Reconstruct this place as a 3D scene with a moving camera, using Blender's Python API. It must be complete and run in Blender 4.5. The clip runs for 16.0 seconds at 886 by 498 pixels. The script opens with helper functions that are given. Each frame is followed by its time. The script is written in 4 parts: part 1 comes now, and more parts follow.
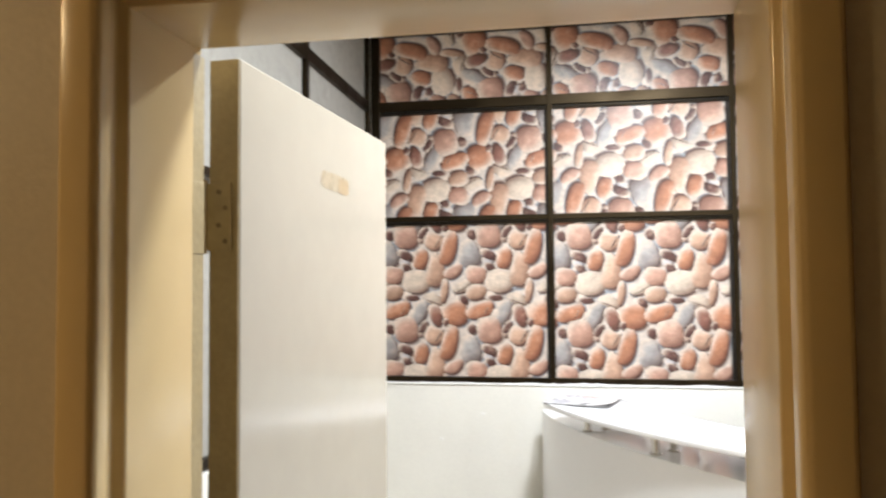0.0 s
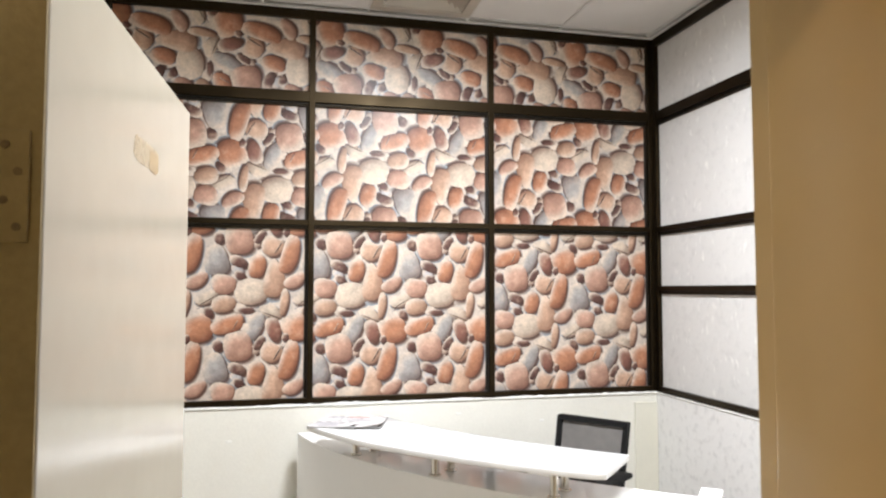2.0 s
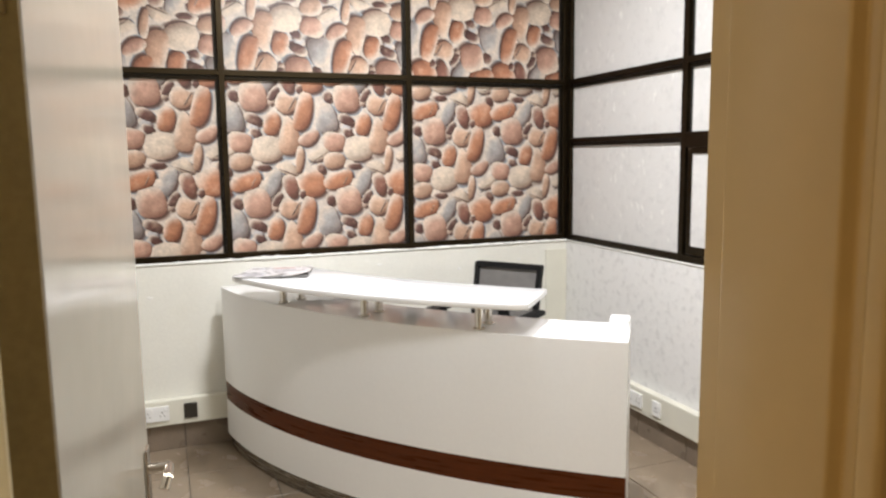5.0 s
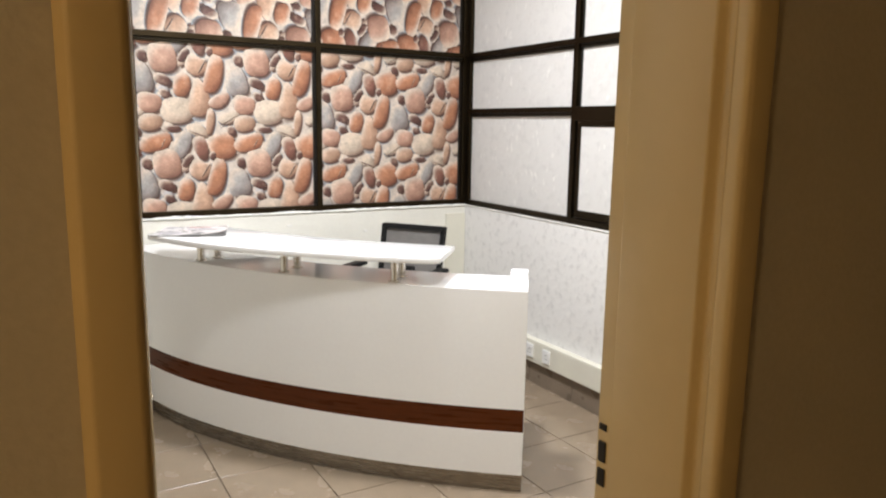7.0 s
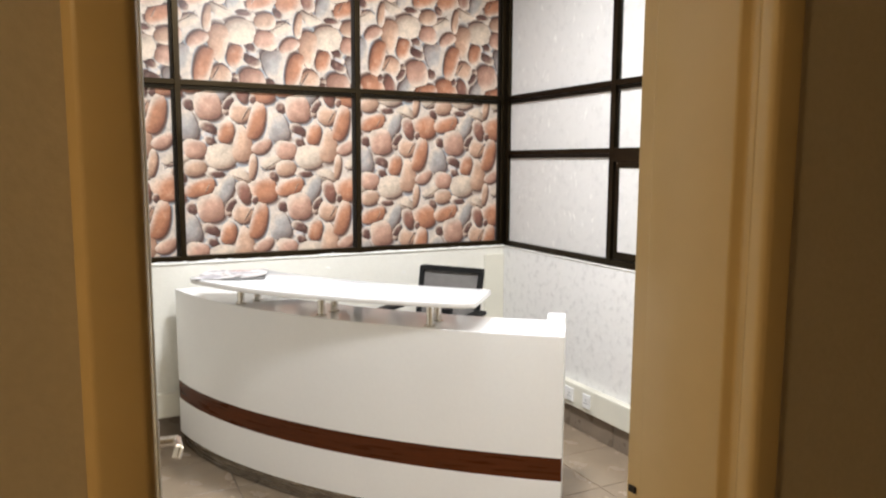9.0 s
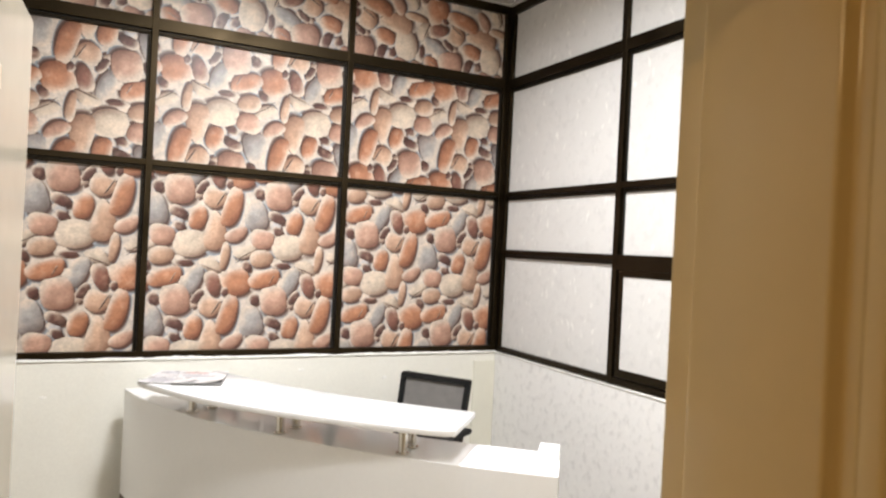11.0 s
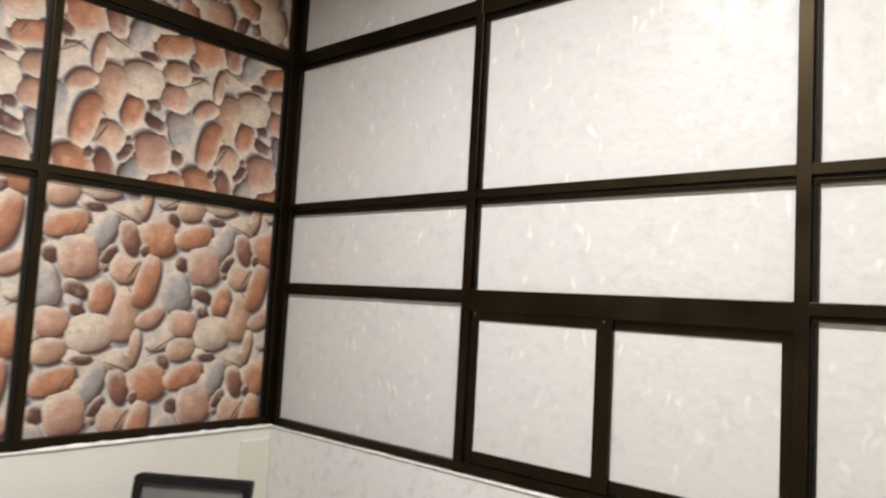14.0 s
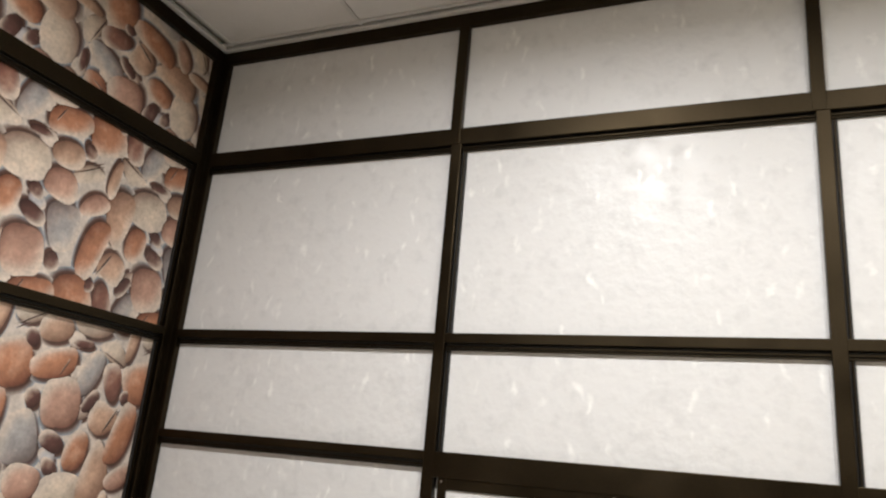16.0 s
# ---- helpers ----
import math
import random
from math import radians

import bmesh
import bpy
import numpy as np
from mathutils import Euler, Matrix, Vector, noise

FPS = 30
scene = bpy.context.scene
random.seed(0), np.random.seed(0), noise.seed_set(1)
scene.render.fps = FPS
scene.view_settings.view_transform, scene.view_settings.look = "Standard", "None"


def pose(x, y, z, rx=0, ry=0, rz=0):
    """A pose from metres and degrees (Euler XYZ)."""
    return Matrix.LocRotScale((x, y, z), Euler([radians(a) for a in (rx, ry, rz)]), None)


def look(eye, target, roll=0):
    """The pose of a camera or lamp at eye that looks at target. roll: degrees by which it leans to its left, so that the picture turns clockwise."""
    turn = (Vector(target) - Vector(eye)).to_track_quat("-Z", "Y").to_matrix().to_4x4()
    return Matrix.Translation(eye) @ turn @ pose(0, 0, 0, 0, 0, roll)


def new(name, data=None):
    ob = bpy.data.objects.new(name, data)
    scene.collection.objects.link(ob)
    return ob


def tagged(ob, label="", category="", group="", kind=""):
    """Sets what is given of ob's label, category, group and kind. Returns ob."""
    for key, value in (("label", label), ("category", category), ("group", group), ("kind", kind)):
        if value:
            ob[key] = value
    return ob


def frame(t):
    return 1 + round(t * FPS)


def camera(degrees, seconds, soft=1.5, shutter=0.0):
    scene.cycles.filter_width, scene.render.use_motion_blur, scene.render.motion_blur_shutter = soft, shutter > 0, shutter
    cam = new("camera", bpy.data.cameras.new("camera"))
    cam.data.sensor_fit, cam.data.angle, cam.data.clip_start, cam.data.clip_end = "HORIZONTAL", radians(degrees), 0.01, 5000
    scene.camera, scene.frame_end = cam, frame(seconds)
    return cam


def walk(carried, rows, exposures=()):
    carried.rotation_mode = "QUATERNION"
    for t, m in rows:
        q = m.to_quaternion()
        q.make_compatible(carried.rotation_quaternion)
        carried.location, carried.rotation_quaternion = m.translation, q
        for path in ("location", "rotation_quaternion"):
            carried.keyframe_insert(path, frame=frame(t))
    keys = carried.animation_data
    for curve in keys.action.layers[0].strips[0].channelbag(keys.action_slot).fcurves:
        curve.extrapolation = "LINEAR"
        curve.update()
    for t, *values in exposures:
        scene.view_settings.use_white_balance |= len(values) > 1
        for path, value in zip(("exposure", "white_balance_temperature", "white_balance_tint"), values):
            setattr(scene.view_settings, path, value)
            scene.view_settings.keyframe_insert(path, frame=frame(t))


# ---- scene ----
cam = camera(63.2, 16.0, soft=2.2, shutter=0.4)
PATH = [
    (0, (-2.097, -4.472, 1.688), (-2.426, -2.501, 1.773), -0.5),
    (0.5, (-2.192, -4.391, 1.675), (-2.240, -2.393, 1.757), 1.6),
    (1, (-2.258, -4.281, 1.695), (-2.152, -2.287, 1.797), 1.0),
    (1.5, (-2.359, -4.224, 1.695), (-1.933, -2.273, 1.806), 0.1),
    (2, (-2.396, -4.156, 1.693), (-1.928, -2.215, 1.804), -0.0),
    (2.5, (-2.322, -3.997, 1.693), (-1.860, -2.062, 1.907), 0.1),
    (3, (-2.273, -3.882, 1.690), (-1.855, -1.934, 1.875), 0.6),
    (3.5, (-2.270, -3.854, 1.680), (-1.838, -1.902, 1.754), 0.0),
    (4, (-2.279, -3.923, 1.661), (-1.839, -1.972, 1.633), 0.2),
    (4.5, (-2.378, -4.058, 1.613), (-1.816, -2.146, 1.443), -0.4),
    (7, (-2.726, -4.361, 1.589), (-1.731, -2.659, 1.254), 0.9),
    (7.5, (-2.693, -4.383, 1.590), (-1.761, -2.644, 1.264), 1.3),
    (8, (-2.700, -4.416, 1.604), (-1.809, -2.655, 1.279), 0.8),
    (10.5, (-2.551, -4.179, 1.667), (-1.641, -2.399, 1.611), 0.3),
    (11, (-2.468, -4.065, 1.692), (-1.569, -2.279, 1.694), 2.9),
    (11.5, (-2.472, -3.850, 1.679), (-1.393, -2.172, 1.826), 2.6),
    (12, (-2.365, -3.692, 1.714), (-1.198, -2.079, 1.911), 2.2),
    (12.5, (-2.237, -3.529, 1.696), (-1.054, -1.928, 1.886), 4.5),
    (13, (-2.227, -3.330, 1.690), (-0.890, -1.857, 1.897), 4.7),
    (13.5, (-2.229, -3.104, 1.672), (-0.824, -1.683, 1.768), 3.2),
    (14, (-2.087, -2.842, 1.655), (-0.587, -1.528, 1.806), 3.2),
    (14.5, (-2.048, -2.643, 1.665), (-0.407, -1.532, 1.936), 5.2),
    (15, (-2.139, -2.402, 1.694), (-0.397, -1.489, 2.055), 3.2),
    (15.5, (-2.158, -2.243, 1.673), (-0.427, -1.412, 2.231), 4.6),
    (16, (-2.159, -2.073, 1.679), (-0.404, -1.300, 2.247), 5.2),
]
walk(cam, [(t, look(eye, target, roll)) for t, eye, target, roll in PATH],
     [(0, 0.36, 6150, 9), (0.5, 0.31, 6200, 9), (1, 0.1, 6200, 9), (2.5, 0.22, 6400, 10), (3.5, 0.12, 6500, 10), (4.5, -0.06, 6500, 10), (7, 0.0, 6450, 10), (8, 0.05, 6450, 10),
      (10.5, 0.13, 6500, 10), (11, 0.06, 6600, 10), (11.5, -0.12, 6700, 10), (12, -0.21, 6700, 11), (13.5, -0.33, 6750, 11), (15, -0.42, 6650, 10), (16, -0.45, 6650, 10)])

# ---- world, lights, exposure ----
world = bpy.data.worlds.new("world")
scene.world = world
world.use_nodes = True
world.node_tree.nodes["Background"].inputs[0].default_value = (0.02, 0.018, 0.015, 1)
world.node_tree.nodes["Background"].inputs[1].default_value = 0.3
ROOM_LIGHT = 12.0
HALL_FILL = 125.0


# ---- materials ----
def lin(r, g, b):
    """8-bit sRGB to linear."""
    return tuple(((c / 255 + 0.055) / 1.055) ** 2.4 if c > 10 else c / 3294 for c in (r, g, b)) + (1.0,)


def node(nt, kind, **values):
    n = nt.nodes.new(kind)
    for key, v in values.items():
        if key == "op":
            n.operation = v
        elif key == "clamp":
            n.use_clamp = v
        else:
            n.inputs[int(key[1:])].default_value = v
    return n


def base(name, color, rough=0.5, metal=0.0, vary=0.06, scale=6.0, grain=220.0, bump=0.05, stain=0.0, rough_vary=0.1, coat=0.0, spec=0.5, stretch=(1, 1, 1)):
    """Principled paint/plaster/metal with large soft variation, fine grain and relief."""
    m = bpy.data.materials.new(name)
    m.use_nodes = True
    nt = m.node_tree
    p = nt.nodes["Principled BSDF"]
    p.inputs["Metallic"].default_value = metal
    p.inputs["Coat Weight"].default_value = coat
    p.inputs["Coat Roughness"].default_value = 0.12
    p.inputs["Specular IOR Level"].default_value = spec
    tc = nt.nodes.new("ShaderNodeTexCoord")
    mp = nt.nodes.new("ShaderNodeMapping")
    mp.inputs[3].default_value = stretch
    nt.links.new(tc.outputs["Object"], mp.inputs[0])
    big = nt.nodes.new("ShaderNodeTexNoise")
    big.inputs["Scale"].default_value = scale
    big.inputs["Detail"].default_value = 5
    fine = nt.nodes.new("ShaderNodeTexNoise")
    fine.inputs["Scale"].default_value = grain
    fine.inputs["Detail"].default_value = 3
    nt.links.new(mp.outputs[0], big.inputs["Vector"])
    nt.links.new(mp.outputs[0], fine.inputs["Vector"])
    ramp = nt.nodes.new("ShaderNodeMapRange")
    ramp.inputs[1].default_value, ramp.inputs[2].default_value = 0.3, 0.7
    ramp.inputs[3].default_value, ramp.inputs[4].default_value = 1 - vary, 1 + vary
    nt.links.new(big.outputs["Fac"], ramp.inputs[0])
    fr = nt.nodes.new("ShaderNodeMapRange")
    fr.inputs[1].default_value, fr.inputs[2].default_value = 0.3, 0.7
    fr.inputs[3].default_value, fr.inputs[4].default_value = 1 - vary * 0.6, 1 + vary * 0.6
    nt.links.new(fine.outputs["Fac"], fr.inputs[0])
    mul = node(nt, "ShaderNodeMath", op="MULTIPLY")
    nt.links.new(ramp.outputs[0], mul.inputs[0])
    nt.links.new(fr.outputs[0], mul.inputs[1])
    vm = nt.nodes.new("ShaderNodeVectorMath")
    vm.operation = "SCALE"
    vm.inputs[0].default_value = color[:3]
    nt.links.new(mul.outputs[0], vm.inputs["Scale"])
    out = vm.outputs[0]
    if stain:
        st = nt.nodes.new("ShaderNodeTexNoise")
        st.inputs["Scale"].default_value = 2.3
        st.inputs["Detail"].default_value = 8
        st.inputs["Roughness"].default_value = 0.7
        nt.links.new(mp.outputs[0], st.inputs["Vector"])
        sr = nt.nodes.new("ShaderNodeMapRange")
        sr.inputs[1].default_value, sr.inputs[2].default_value = 0.55, 0.75
        sr.inputs[4].default_value = stain
        nt.links.new(st.outputs["Fac"], sr.inputs[0])
        mx = nt.nodes.new("ShaderNodeMix")
        mx.data_type = "RGBA"
        nt.links.new(sr.outputs[0], mx.inputs[0])
        nt.links.new(out, mx.inputs[6])
        mx.inputs[7].default_value = (color[0] * 0.75, color[1] * 0.66, color[2] * 0.5, 1)
        out = mx.outputs[2]
    nt.links.new(out, p.inputs["Base Color"])
    rr = nt.nodes.new("ShaderNodeMapRange")
    rr.inputs[1].default_value, rr.inputs[2].default_value = 0.3, 0.7
    rr.inputs[3].default_value, rr.inputs[4].default_value = max(0.02, rough - rough_vary), min(1, rough + rough_vary)
    nt.links.new(big.outputs["Fac"], rr.inputs[0])
    nt.links.new(rr.outputs[0], p.inputs["Roughness"])
    bp = nt.nodes.new("ShaderNodeBump")
    bp.inputs["Strength"].default_value = bump
    bp.inputs["Distance"].default_value = 0.01
    nt.links.new(fine.outputs["Fac"], bp.inputs["Height"])
    nt.links.new(bp.outputs[0], p.inputs["Normal"])
    return m


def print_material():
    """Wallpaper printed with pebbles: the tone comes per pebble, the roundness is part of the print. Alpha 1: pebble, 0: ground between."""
    m = bpy.data.materials.new("pebble_wallpaper")
    m.use_nodes = True
    nt = m.node_tree
    p = nt.nodes["Principled BSDF"]

    def link(a, b):
        nt.links.new(a, b)

    def ranged(source, a, b, c, d, smooth_it=False):
        n = nt.nodes.new("ShaderNodeMapRange")
        if smooth_it:
            n.interpolation_type = "SMOOTHSTEP"
        for k, v in enumerate((a, b, c, d)):
            n.inputs[k + 1].default_value = v
        link(source, n.inputs[0])
        return n.outputs[0]

    def mixed(fac, a, b):
        n = nt.nodes.new("ShaderNodeMix")
        n.data_type = "RGBA"
        for slot, v in ((0, fac), (6, a), (7, b)):
            if isinstance(v, tuple):
                n.inputs[slot].default_value = v
            else:
                link(v, n.inputs[slot])
        return n.outputs[2]

    def times(a, b):
        n = node(nt, "ShaderNodeMath", op="MULTIPLY")
        link(a, n.inputs[0])
        link(b, n.inputs[1])
        return n.outputs[0]

    tone = nt.nodes.new("ShaderNodeAttribute")
    tone.attribute_name = "tone"
    uv = nt.nodes.new("ShaderNodeUVMap")
    uv.uv_map = "round"
    length = nt.nodes.new("ShaderNodeVectorMath")
    length.operation = "LENGTH"
    link(uv.outputs[0], length.inputs[0])
    dot = nt.nodes.new("ShaderNodeVectorMath")
    dot.operation = "DOT_PRODUCT"
    dot.inputs[1].default_value = (-0.5, 0.66, 0)
    link(uv.outputs[0], dot.inputs[0])
    tc = nt.nodes.new("ShaderNodeTexCoord")
    noises = []
    for scale, detail in ((22, 5), (85, 4), (6, 2)):
        n = nt.nodes.new("ShaderNodeTexNoise")
        n.inputs["Scale"].default_value, n.inputs["Detail"].default_value = scale, detail
        link(tc.outputs["Object"], n.inputs["Vector"])
        noises.append(n.outputs["Fac"])
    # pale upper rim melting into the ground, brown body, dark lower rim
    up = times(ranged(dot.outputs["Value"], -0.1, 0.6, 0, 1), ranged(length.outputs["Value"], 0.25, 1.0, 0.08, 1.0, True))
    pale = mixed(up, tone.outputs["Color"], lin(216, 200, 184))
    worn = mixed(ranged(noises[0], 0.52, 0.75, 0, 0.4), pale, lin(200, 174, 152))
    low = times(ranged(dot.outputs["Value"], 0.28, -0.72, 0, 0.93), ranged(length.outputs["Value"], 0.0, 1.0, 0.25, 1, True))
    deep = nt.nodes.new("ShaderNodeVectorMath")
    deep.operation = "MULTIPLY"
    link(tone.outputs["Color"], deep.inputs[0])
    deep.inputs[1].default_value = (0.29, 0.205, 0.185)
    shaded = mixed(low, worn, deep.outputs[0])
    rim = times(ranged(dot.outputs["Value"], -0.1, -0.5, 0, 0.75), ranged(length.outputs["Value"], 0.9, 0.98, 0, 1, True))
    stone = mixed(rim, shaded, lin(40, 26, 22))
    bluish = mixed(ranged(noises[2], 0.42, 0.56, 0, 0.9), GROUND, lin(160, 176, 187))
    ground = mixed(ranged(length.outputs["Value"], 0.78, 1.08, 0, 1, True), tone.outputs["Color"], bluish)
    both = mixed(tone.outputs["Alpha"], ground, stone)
    col = nt.nodes.new("ShaderNodeVectorMath")
    col.operation = "SCALE"
    link(both, col.inputs[0])
    link(times(ranged(noises[0], 0.3, 0.7, 0.78, 1.12), ranged(noises[1], 0.3, 0.7, 0.84, 1.08)), col.inputs["Scale"])
    link(col.outputs[0], p.inputs["Base Color"])
    p.inputs["Roughness"].default_value = 0.4
    bp = nt.nodes.new("ShaderNodeBump")
    bp.inputs["Strength"].default_value, bp.inputs["Distance"].default_value = 0.1, 0.01
    link(noises[1], bp.inputs["Height"])
    link(bp.outputs[0], p.inputs["Normal"])
    return m


def flake_material(name, color, rough, flakes, mottle):
    """Pale wallpaper with soft grey mottling and scattered pearly flakes."""
    m = bpy.data.materials.new(name)
    m.use_nodes = True
    nt = m.node_tree
    p = nt.nodes["Principled BSDF"]
    tc = nt.nodes.new("ShaderNodeTexCoord")
    n0 = nt.nodes.new("ShaderNodeTexNoise")
    n0.inputs["Scale"].default_value, n0.inputs["Detail"].default_value = 9, 4
    nt.links.new(tc.outputs["Object"], n0.inputs["Vector"])
    warp = nt.nodes.new("ShaderNodeVectorMath")
    warp.operation = "MULTIPLY_ADD"
    warp.inputs[1].default_value = (0.12, 0.12, 0.12)
    nt.links.new(n0.outputs["Color"], warp.inputs[0])
    nt.links.new(tc.outputs["Object"], warp.inputs[2])
    mp = nt.nodes.new("ShaderNodeMapping")
    mp.inputs[3].default_value = (27, 27, 10)
    mp.inputs[2].default_value = (0.35, 0.25, 0)
    nt.links.new(warp.outputs[0], mp.inputs[0])
    vo = nt.nodes.new("ShaderNodeTexVoronoi")
    vo.inputs["Scale"].default_value = 1.0
    nt.links.new(mp.outputs[0], vo.inputs["Vector"])
    keep = nt.nodes.new("ShaderNodeSeparateColor")
    nt.links.new(vo.outputs["Color"], keep.inputs[0])
    near = nt.nodes.new("ShaderNodeMapRange")
    near.inputs[1].default_value, near.inputs[2].default_value = 0.02, 0.36
    near.inputs[3].default_value, near.inputs[4].default_value = 1, 0
    nt.links.new(vo.outputs["Distance"], near.inputs[0])
    few = nt.nodes.new("ShaderNodeMapRange")
    few.inputs[1].default_value, few.inputs[2].default_value = 0.45, 1.0
    nt.links.new(keep.outputs[0], few.inputs[0])
    fl = node(nt, "ShaderNodeMath", op="MULTIPLY")
    nt.links.new(near.outputs[0], fl.inputs[0])
    nt.links.new(few.outputs[0], fl.inputs[1])
    n1 = nt.nodes.new("ShaderNodeTexNoise")
    n1.inputs["Scale"].default_value, n1.inputs["Detail"].default_value = 22, 6
    nt.links.new(tc.outputs["Object"], n1.inputs["Vector"])
    v1 = nt.nodes.new("ShaderNodeMapRange")
    v1.inputs[1].default_value, v1.inputs[2].default_value = 0.52, 0.72
    v1.inputs[3].default_value, v1.inputs[4].default_value = 1.0, 1 - mottle
    nt.links.new(n1.outputs["Fac"], v1.inputs[0])
    c0 = nt.nodes.new("ShaderNodeVectorMath")
    c0.operation = "SCALE"
    c0.inputs[0].default_value = color[:3]
    nt.links.new(v1.outputs[0], c0.inputs["Scale"])
    mx = nt.nodes.new("ShaderNodeMix")
    mx.data_type = "RGBA"
    nt.links.new(c0.outputs[0], mx.inputs[6])
    mx.inputs[7].default_value = (0.93, 0.92, 0.88, 1)
    fs = node(nt, "ShaderNodeMath", op="MULTIPLY", _1=flakes)
    nt.links.new(fl.outputs[0], fs.inputs[0])
    nt.links.new(fs.outputs[0], mx.inputs[0])
    nt.links.new(mx.outputs[2], p.inputs["Base Color"])
    rv = nt.nodes.new("ShaderNodeMapRange")
    rv.inputs[1].default_value, rv.inputs[2].default_value = 0.35, 0.65
    rv.inputs[3].default_value, rv.inputs[4].default_value = rough - 0.07, rough + 0.1
    nt.links.new(n1.outputs["Fac"], rv.inputs[0])
    gloss = node(nt, "ShaderNodeMath", op="MULTIPLY_ADD", _1=-0.16)
    nt.links.new(fs.outputs[0], gloss.inputs[0])
    nt.links.new(rv.outputs[0], gloss.inputs[2])
    nt.links.new(gloss.outputs[0], p.inputs["Roughness"])
    p.inputs["Specular IOR Level"].default_value = 0.32
    bp = nt.nodes.new("ShaderNodeBump")
    bp.inputs["Strength"].default_value, bp.inputs["Distance"].default_value = 0.28, 0.01
    nt.links.new(n1.outputs["Fac"], bp.inputs["Height"])
    nt.links.new(bp.outputs[0], p.inputs["Normal"])
    return m


def glow(name, color, strength):
    m = bpy.data.materials.new(name)
    m.use_nodes = True
    p = m.node_tree.nodes["Principled BSDF"]
    p.inputs["Base Color"].default_value = (0.8, 0.8, 0.8, 1)
    p.inputs["Emission Color"].default_value = (*color, 1)
    p.inputs["Emission Strength"].default_value = strength
    return m


GROUND = lin(208, 195, 183)
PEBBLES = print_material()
PEARL = flake_material("pearl_wallpaper", (0.672, 0.66, 0.643), 0.38, 0.74, 0.09)
# Pearl white lowered in colour to give the west wall its dimness.
DIM_PANEL = flake_material("dimmed_wallpaper", (0.34, 0.33, 0.295), 0.5, 0.2, 0.08)
PEARL_DADO = flake_material("pearl_wallpaper_matt", (0.8, 0.79, 0.775), 0.6, 0.4, 0.16)
CREAM = base("cream_wall_paint", (0.77, 0.755, 0.69), 0.55, vary=0.035, scale=2.5, grain=90, bump=0.08, stain=0.1)
HALL = base("hall_wall_paint", (0.5, 0.44, 0.33), 0.6, vary=0.06, scale=2.0, grain=90, bump=0.1, stain=0.2)
FRAME_PAINT = base("cream_gloss_frame_paint", (0.57, 0.43, 0.215), 0.19, coat=0.0, vary=0.03, scale=3, grain=16, bump=0.045, rough_vary=0.04)
LEAF_PAINT = base("cream_gloss_door_paint", (0.44, 0.402, 0.33), 0.16, vary=0.03, scale=1.6, grain=14, bump=0.02, stain=0.06, rough_vary=0.05)
EDGE_PAINT = base("yellowed_and_dulled_edge", (0.36, 0.285, 0.15), 0.45, vary=0.12, scale=9, grain=90, bump=0.1, stain=0.35)
BRONZE = base("bronze_aluminium", (0.034, 0.025, 0.0145), 0.43, metal=1.0, vary=0.12, scale=5, grain=160, bump=0.02, stretch=(1, 1, 1))
RECESS_BLACK = base("recess_black", (0.012, 0.011, 0.01), 0.6)
WHITE_LAM = base("white_laminate", (0.86, 0.862, 0.86), 0.22, vary=0.015, scale=2, grain=60, bump=0.006, rough_vary=0.05)
WHITE_TOP = base("white_gloss_top", (0.86, 0.86, 0.86), 0.08, vary=0.015, scale=2, grain=60, bump=0.003, rough_vary=0.03)
WOOD = base("mahogany_strip", (0.078, 0.019, 0.0035), 0.32, spec=0.15, vary=0.2, scale=5, grain=40, bump=0.05, stretch=(1, 1, 14))
STEEL = base("brushed_steel", (0.27, 0.24, 0.20), 0.24, metal=0.92, vary=0.05, scale=4, grain=30, bump=0.02, stretch=(1, 1, 30))
CHROME = base("satin_steel", (0.62, 0.58, 0.52), 0.18, metal=1.0, vary=0.05, scale=6)
TILE = base("beige_floor_tile", (0.265, 0.205, 0.145), 0.22, vary=0.07, scale=7, grain=120, bump=0.012, stain=0.03)
GROUT = base("grey_grout", (0.16, 0.135, 0.11), 0.85, vary=0.2, scale=15)
SKIRT = base("brown_skirting_tile", (0.2, 0.155, 0.115), 0.3, vary=0.15, scale=6, stain=0.2)
TRUNK = base("cream_plastic", (0.72, 0.70, 0.605), 0.4, vary=0.04, scale=4)
PLASTIC = base("white_plastic", (0.83, 0.83, 0.82), 0.35, vary=0.02)
DARK_PLASTIC = base("dark_plastic", (0.03, 0.026, 0.02), 0.4, vary=0.1)
BLACK = base("black_plastic", (0.008, 0.008, 0.008), 0.6, spec=0.2, vary=0.15, scale=12)
FABRIC = base("black_fabric", (0.02, 0.02, 0.021), 0.9, vary=0.25, scale=30, grain=500, bump=0.3)
MESH = base("grey_mesh_fabric", (0.17, 0.16, 0.15), 0.8, vary=0.12, scale=20, grain=700, bump=0.4)
CEIL = base("mineral_ceiling_tile", (0.7, 0.68, 0.65), 0.85, vary=0.04, scale=3, grain=150, bump=0.25, stain=0.06)
TBAR = base("grey_ceiling_grid", (0.62, 0.605, 0.58), 0.5, vary=0.08)
VENT = base("cream_vent_metal", (0.45, 0.405, 0.335), 0.4, vary=0.06, stain=0.2)
VOID = base("dark_duct", (0.02, 0.018, 0.016), 0.9)
PAPER = base("magazine_paper", (0.68, 0.67, 0.68), 0.3, vary=0.12, scale=14, stain=0.1)
# Page grey includes the dark shadow along a magazine's edge.
PAGES = base("magazine_pages", (0.3, 0.29, 0.28), 0.6, vary=0.2, scale=30, grain=400, bump=0.2, stretch=(1, 1, 20))
INK_RED = base("red_print", (0.5, 0.33, 0.31), 0.4, vary=0.2, scale=30)
